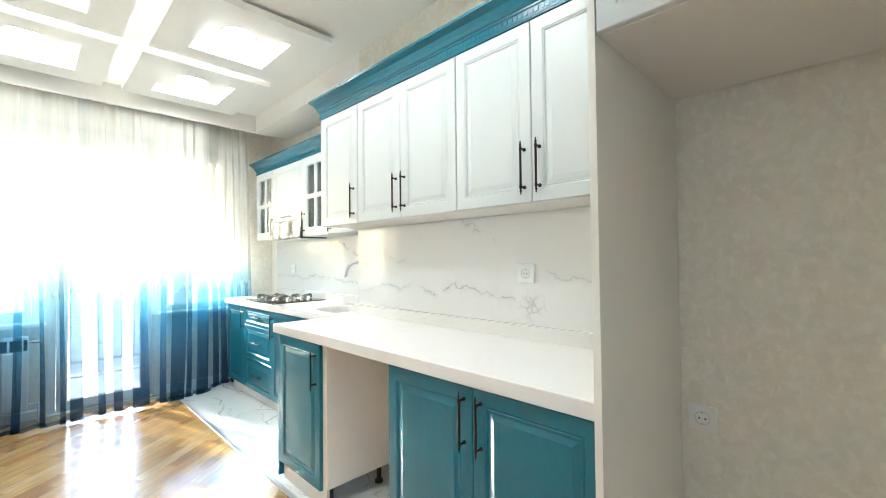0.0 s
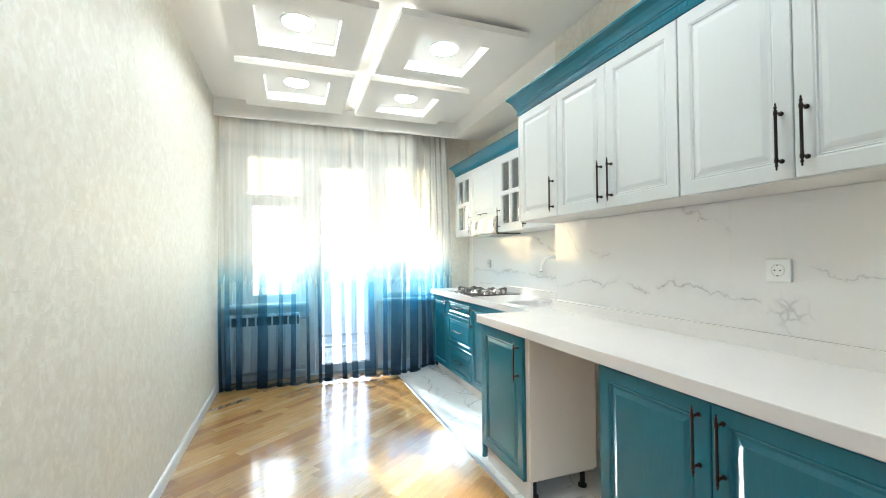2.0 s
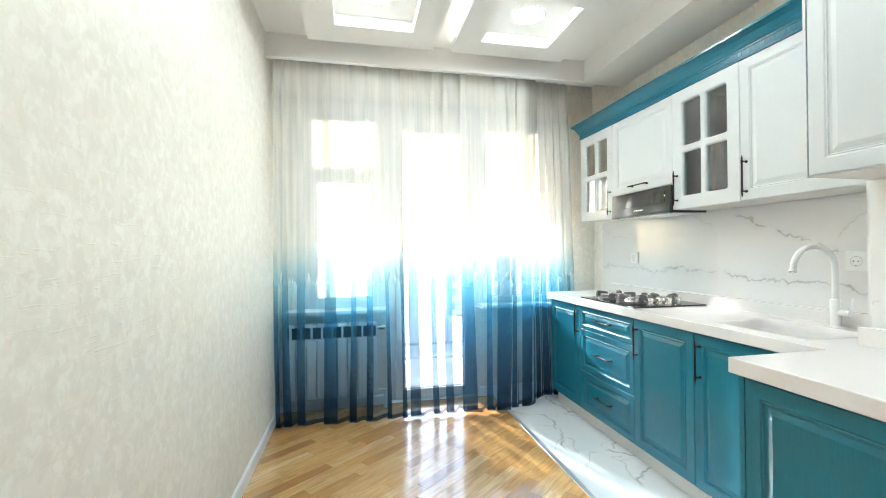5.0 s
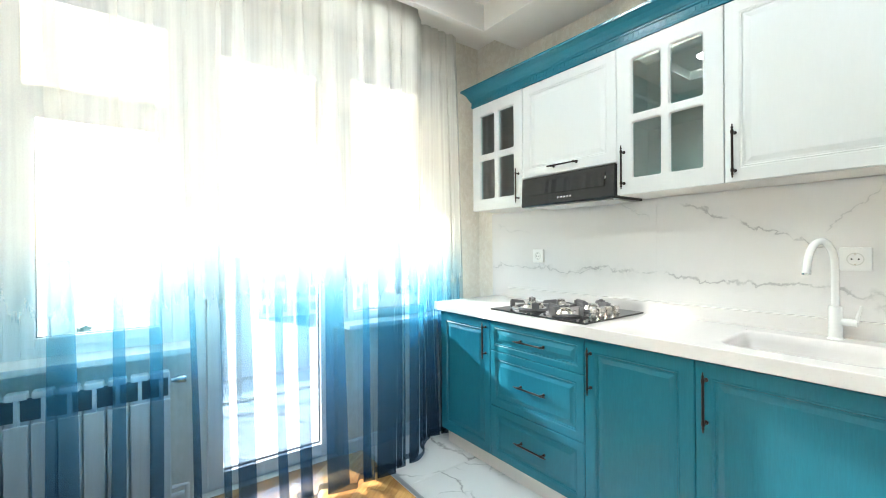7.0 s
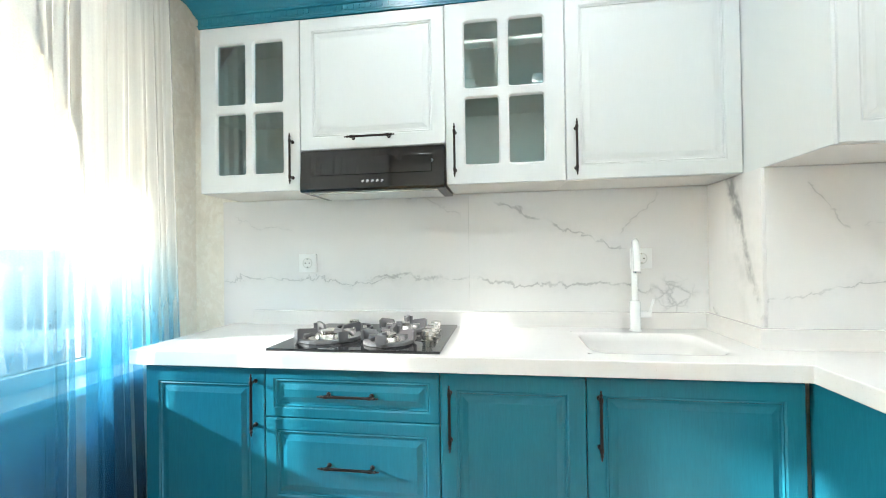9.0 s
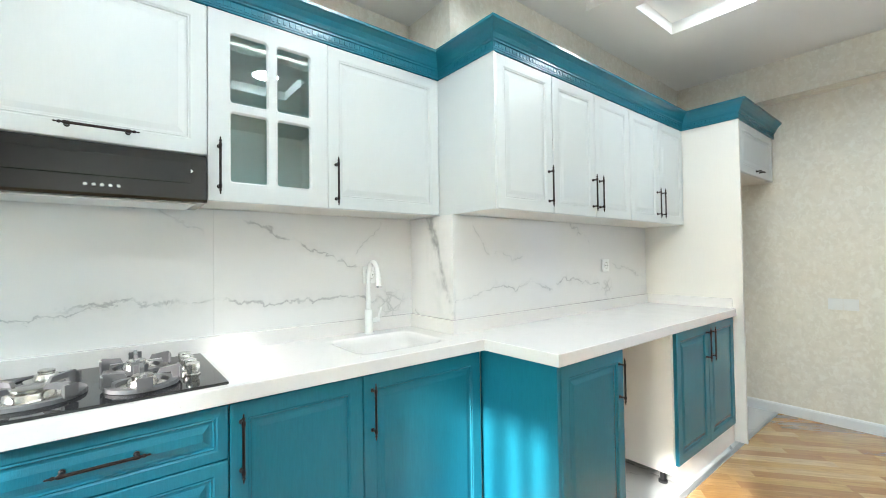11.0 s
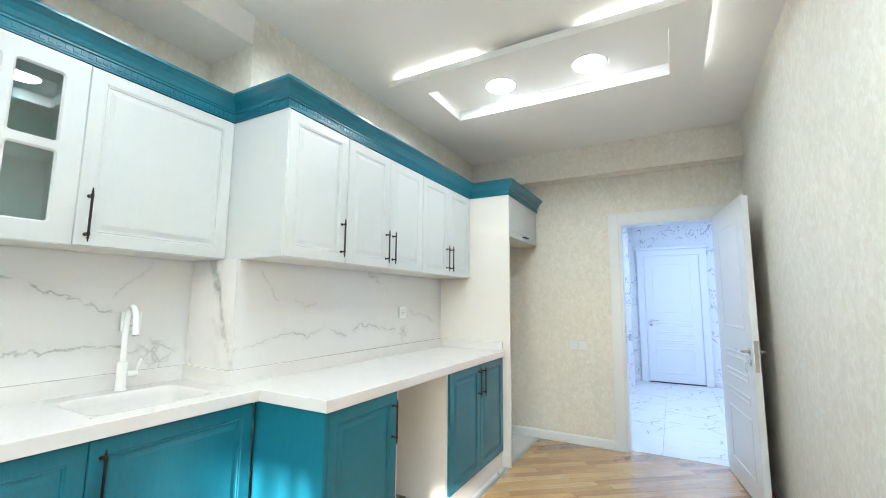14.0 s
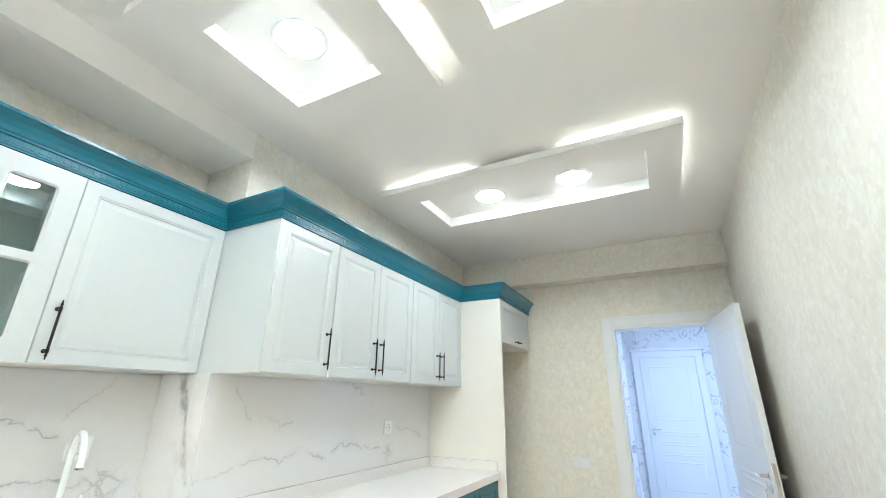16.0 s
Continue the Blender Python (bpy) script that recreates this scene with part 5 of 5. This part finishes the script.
def far_house(at, w, d, storeys, wall_mat, rz):
    h = thing("apartment_building", at, "pale distant apartment building with rows of windows", "building", "buildings beyond the balcony", rz)
    top = storeys * 3.0
    part("wall", box((-d / 2, -w / 2, 0), (d / 2, w / 2, top)), wall_mat, h)
    part("roof", box((-d / 2 - 0.3, -w / 2 - 0.3, top), (d / 2 + 0.3, w / 2 + 0.3, top + 0.5)), FAR_ROOF, h)
    me = to_mesh("window", box((0, -0.7, 0), (0.06, 0.7, 1.6)), FAR_GLASS)
    sill = to_mesh("window_sill", box((0, -0.8, -0.1), (0.15, 0.8, 0.0)), FAR_ROOF)
    for s in range(storeys):
        for k in range(int(w / 3)):
            ob = new("window", me)
            ob.parent = h
            ob.matrix_basis = pose(d / 2, -w / 2 + 1.5 + k * 3.0, s * 3.0 + 0.9)
            si = new("window_sill", sill)
            si.parent = ob


FAR_WALL = material("far_render", (0.72, 0.68, 0.62), 0.8)
FAR_ROOF = material("far_roof", (0.55, 0.50, 0.46), 0.8)
FAR_GLASS = material("far_glass", (0.34, 0.36, 0.38), 0.15)
far_house((-78, -26, -12), 24, 12, 5, FAR_WALL, 8)
far_house((-92, 30, -12), 21, 12, 4, FAR_WALL, -6)
far_house((-110, 75, -12), 27, 12, 5, FAR_WALL, -14)
LEAFY = material("leaves", (0.10, 0.12, 0.06), 0.7)
BARK = material("bark", (0.10, 0.07, 0.05), 0.9)


def far_tree(at, height, seed):
    rng = random.Random(seed)
    t = thing("tree", at, "leafy green tree far below the balcony", "tree", "trees beyond the balcony")
    trunk = tube([(0, 0, 0), (0.1, 0, height * 0.3), (0, 0.1, height * 0.6)], [0.25, 0.18, 0.08], 8)
    for k in range(5):
        a = rng.uniform(0, 6.28)
        join(trunk, tube([(0, 0, height * 0.35), (math.cos(a) * height * 0.12, math.sin(a) * height * 0.12, height * 0.55), (math.cos(a) * height * 0.22, math.sin(a) * height * 0.22, height * 0.75)], [0.12, 0.07, 0.03], 6))
    part("trunk", trunk, BARK, t, smooth=True)
    verts, faces = [], []
    for _ in range(1500):
        u = Vector((rng.gauss(0, 1), rng.gauss(0, 1), rng.gauss(0, 1))).normalized() * rng.uniform(0.35, 1.0) ** 0.5
        c = Vector((u.x * height * 0.27, u.y * height * 0.27, height * 0.66 + u.z * height * 0.32))
        a, b = Vector((rng.gauss(0, 1), rng.gauss(0, 1), rng.gauss(0, 1))) * 0.16, Vector((rng.gauss(0, 1), rng.gauss(0, 1), rng.gauss(0, 1))) * 0.16
        k = len(verts)
        verts += [c - a, c - b, c + a, c + b]
        faces.append((k, k + 1, k + 2, k + 3))
    me = bpy.data.meshes.new("crown")
    me.from_pydata(verts, [], faces)
    me.materials.append(LEAFY)
    ob = new("crown", me)
    ob.parent = t


for k, (x, y, h) in enumerate(((-40, -11, 6.5), (-46, -15, 7.0), (-52, -4, 6.5), (-44, 24, 6.0))):
    far_tree((x, y, -12), h, k)


# ---- backsplash slabs, floor tiles and parquet ----
def slab_row(name_parent, x0, x1, y, z0, z1, width, along="x", mat=None):
    x = x0
    while x < x1 - 0.01:
        e = min(x + width, x1)
        if along == "x":
            bm = box((-(e - x) / 2 + 0.0002, -0.011, -(z1 - z0) / 2), ((e - x) / 2 - 0.0002, 0, (z1 - z0) / 2), 0.0003)
            at = ((x + e) / 2, y, (z0 + z1) / 2)
        else:
            bm = box((-0.011, -(e - x) / 2 + 0.0002, -(z1 - z0) / 2), (0, (e - x) / 2 - 0.0002, (z1 - z0) / 2), 0.0003)
            at = (y, (x + e) / 2, (z0 + z1) / 2)
        part("tile", bm, mat or MARBLE, name_parent, at=at)
        x = e


splash = thing("backsplash", (0, 0, 0), "white polished marble backsplash slabs with grey veins", "backsplash")
slab_row(splash, -4.462, STEP - 0.0115, NY1 - 0.0005, CT1 - 0.03, 1.498, 1.20)
slab_row(splash, NY2 - 0.011, NY1 - 0.012, STEP - 0.0005, CT1 - 0.03, 1.498, 0.60, "y", MARBLE_RETURN)
slab_row(splash, STEP + 0.0, -0.264, NY2 - 0.0005, CT1 - 0.03, 1.498, 1.20)

STRIP_Y = 1.112
tiles = tagged(new("floor_tiles"), "white marble floor tiles under the kitchen units", "tiled floor", "", "structure")


def tile_field(parent, mat, x0, x1, y0, y1, size, ox, oy):
    i0, i1 = math.floor((x0 - ox) / size), math.ceil((x1 - ox) / size)
    j0, j1 = math.floor((y0 - oy) / size), math.ceil((y1 - oy) / size)
    for i in range(i0, i1):
        for j in range(j0, j1):
            a, b = max(x0, ox + i * size), min(x1, ox + (i + 1) * size)
            c, d = max(y0, oy + j * size), min(y1, oy + (j + 1) * size)
            if b - a > 0.01 and d - c > 0.01:
                part("tile", box((-(b - a) / 2 + 0.0008, -(d - c) / 2 + 0.0008, -0.012), ((b - a) / 2 - 0.0008, (d - c) / 2 - 0.0008, 0), 0.0006), mat, parent, at=((a + b) / 2, (c + d) / 2, -0.0005))


tile_field(tiles, MARBLE_FLOOR, WX, EX, STRIP_Y, NY1, 0.60, -4.1, STRIP_Y)
hall_tiles = tagged(new("hall_floor_tiles"), "white marble floor tiles in the hall", "tiled floor", "", "structure")
tile_field(hall_tiles, HALL_MARBLE, EX + 0.07, HX1, HY0, HY1, 0.60, EX + 0.07, DY0 - 0.1)
strip = tagged(new("threshold_strip", to_mesh("threshold_strip", box((WX + 0.02, STRIP_Y - 0.016, -0.002), (EX - 0.015, STRIP_Y + 0.012, 0.004), 0.0015), GREY_STRIP)), "grey metal strip between parquet and tiles", "floor strip", "", "structure")
parquet = tagged(new("parquet"), "varnished oak strip parquet laid diagonally", "wooden floor", "", "structure")


def clip(poly, axis, value, keep_low):
    out = []
    for k in range(len(poly)):
        p, q = poly[k], poly[(k + 1) % len(poly)]
        pi, qi = (p[axis] <= value) == keep_low, (q[axis] <= value) == keep_low
        if pi:
            out.append(p)
        if pi != qi:
            s = (value - p[axis]) / (q[axis] - p[axis])
            out.append((p[0] + s * (q[0] - p[0]), p[1] + s * (q[1] - p[1])))
    return out


def lay_parquet(x0, x1, y0, y1, angle, width, length):
    rng = random.Random(11)
    c, s = math.cos(radians(angle)), math.sin(radians(angle))
    reach = 4.2
    mx, my = (x0 + x1) / 2, (y0 + y1) / 2
    turn = Matrix.Rotation(radians(angle), 4, "Z")
    j = -int(reach / width)
    while j * width < reach:
        u = -reach + rng.uniform(0, length)
        while u < reach:
            span = length * rng.choice((0.75, 1.0, 1.0, 1.15))
            v = j * width
            corners = [(u, v), (u + span, v), (u + span, v + width), (u, v + width)]
            poly = [(mx + a * c - b * s, my + a * s + b * c) for a, b in corners]
            for axis, value, low in ((0, x0, False), (0, x1, True), (1, y0, False), (1, y1, True)):
                if poly:
                    poly = clip(poly, axis, value, low)
            cx0, cy0 = mx + (u + span / 2) * c - (v + width / 2) * s, my + (u + span / 2) * s + (v + width / 2) * c
            u += span
            if len(poly) < 3:
                continue
            loc = [((px - cx0) * c + (py - cy0) * s, -(px - cx0) * s + (py - cy0) * c) for px, py in poly]
            g = 0.0004
            gx, gy = sum(p[0] for p in loc) / len(loc), sum(p[1] for p in loc) / len(loc)
            bm = bmesh.new()
            top = [bm.verts.new((px - math.copysign(min(g, abs(px - gx)), px - gx), py - math.copysign(min(g, abs(py - gy)), py - gy), 0.0)) for px, py in loc]
            low = [bm.verts.new((px, py, -0.010)) for px, py in loc]
            try:
                bm.faces.new(top)
                for k in range(len(loc)):
                    bm.faces.new((top[k], low[k], low[(k + 1) % len(loc)], top[(k + 1) % len(loc)]))
            except ValueError:
                bm.free()
                continue
            ob = part("plank", bm, OAK, parquet, at=(cx0, cy0, rng.uniform(-0.0006, -0.0001)), turn=turn)
        j += 1


lay_parquet(WX, EX + 0.07, SY, STRIP_Y - 0.012, 128.0, 0.072, 0.50)
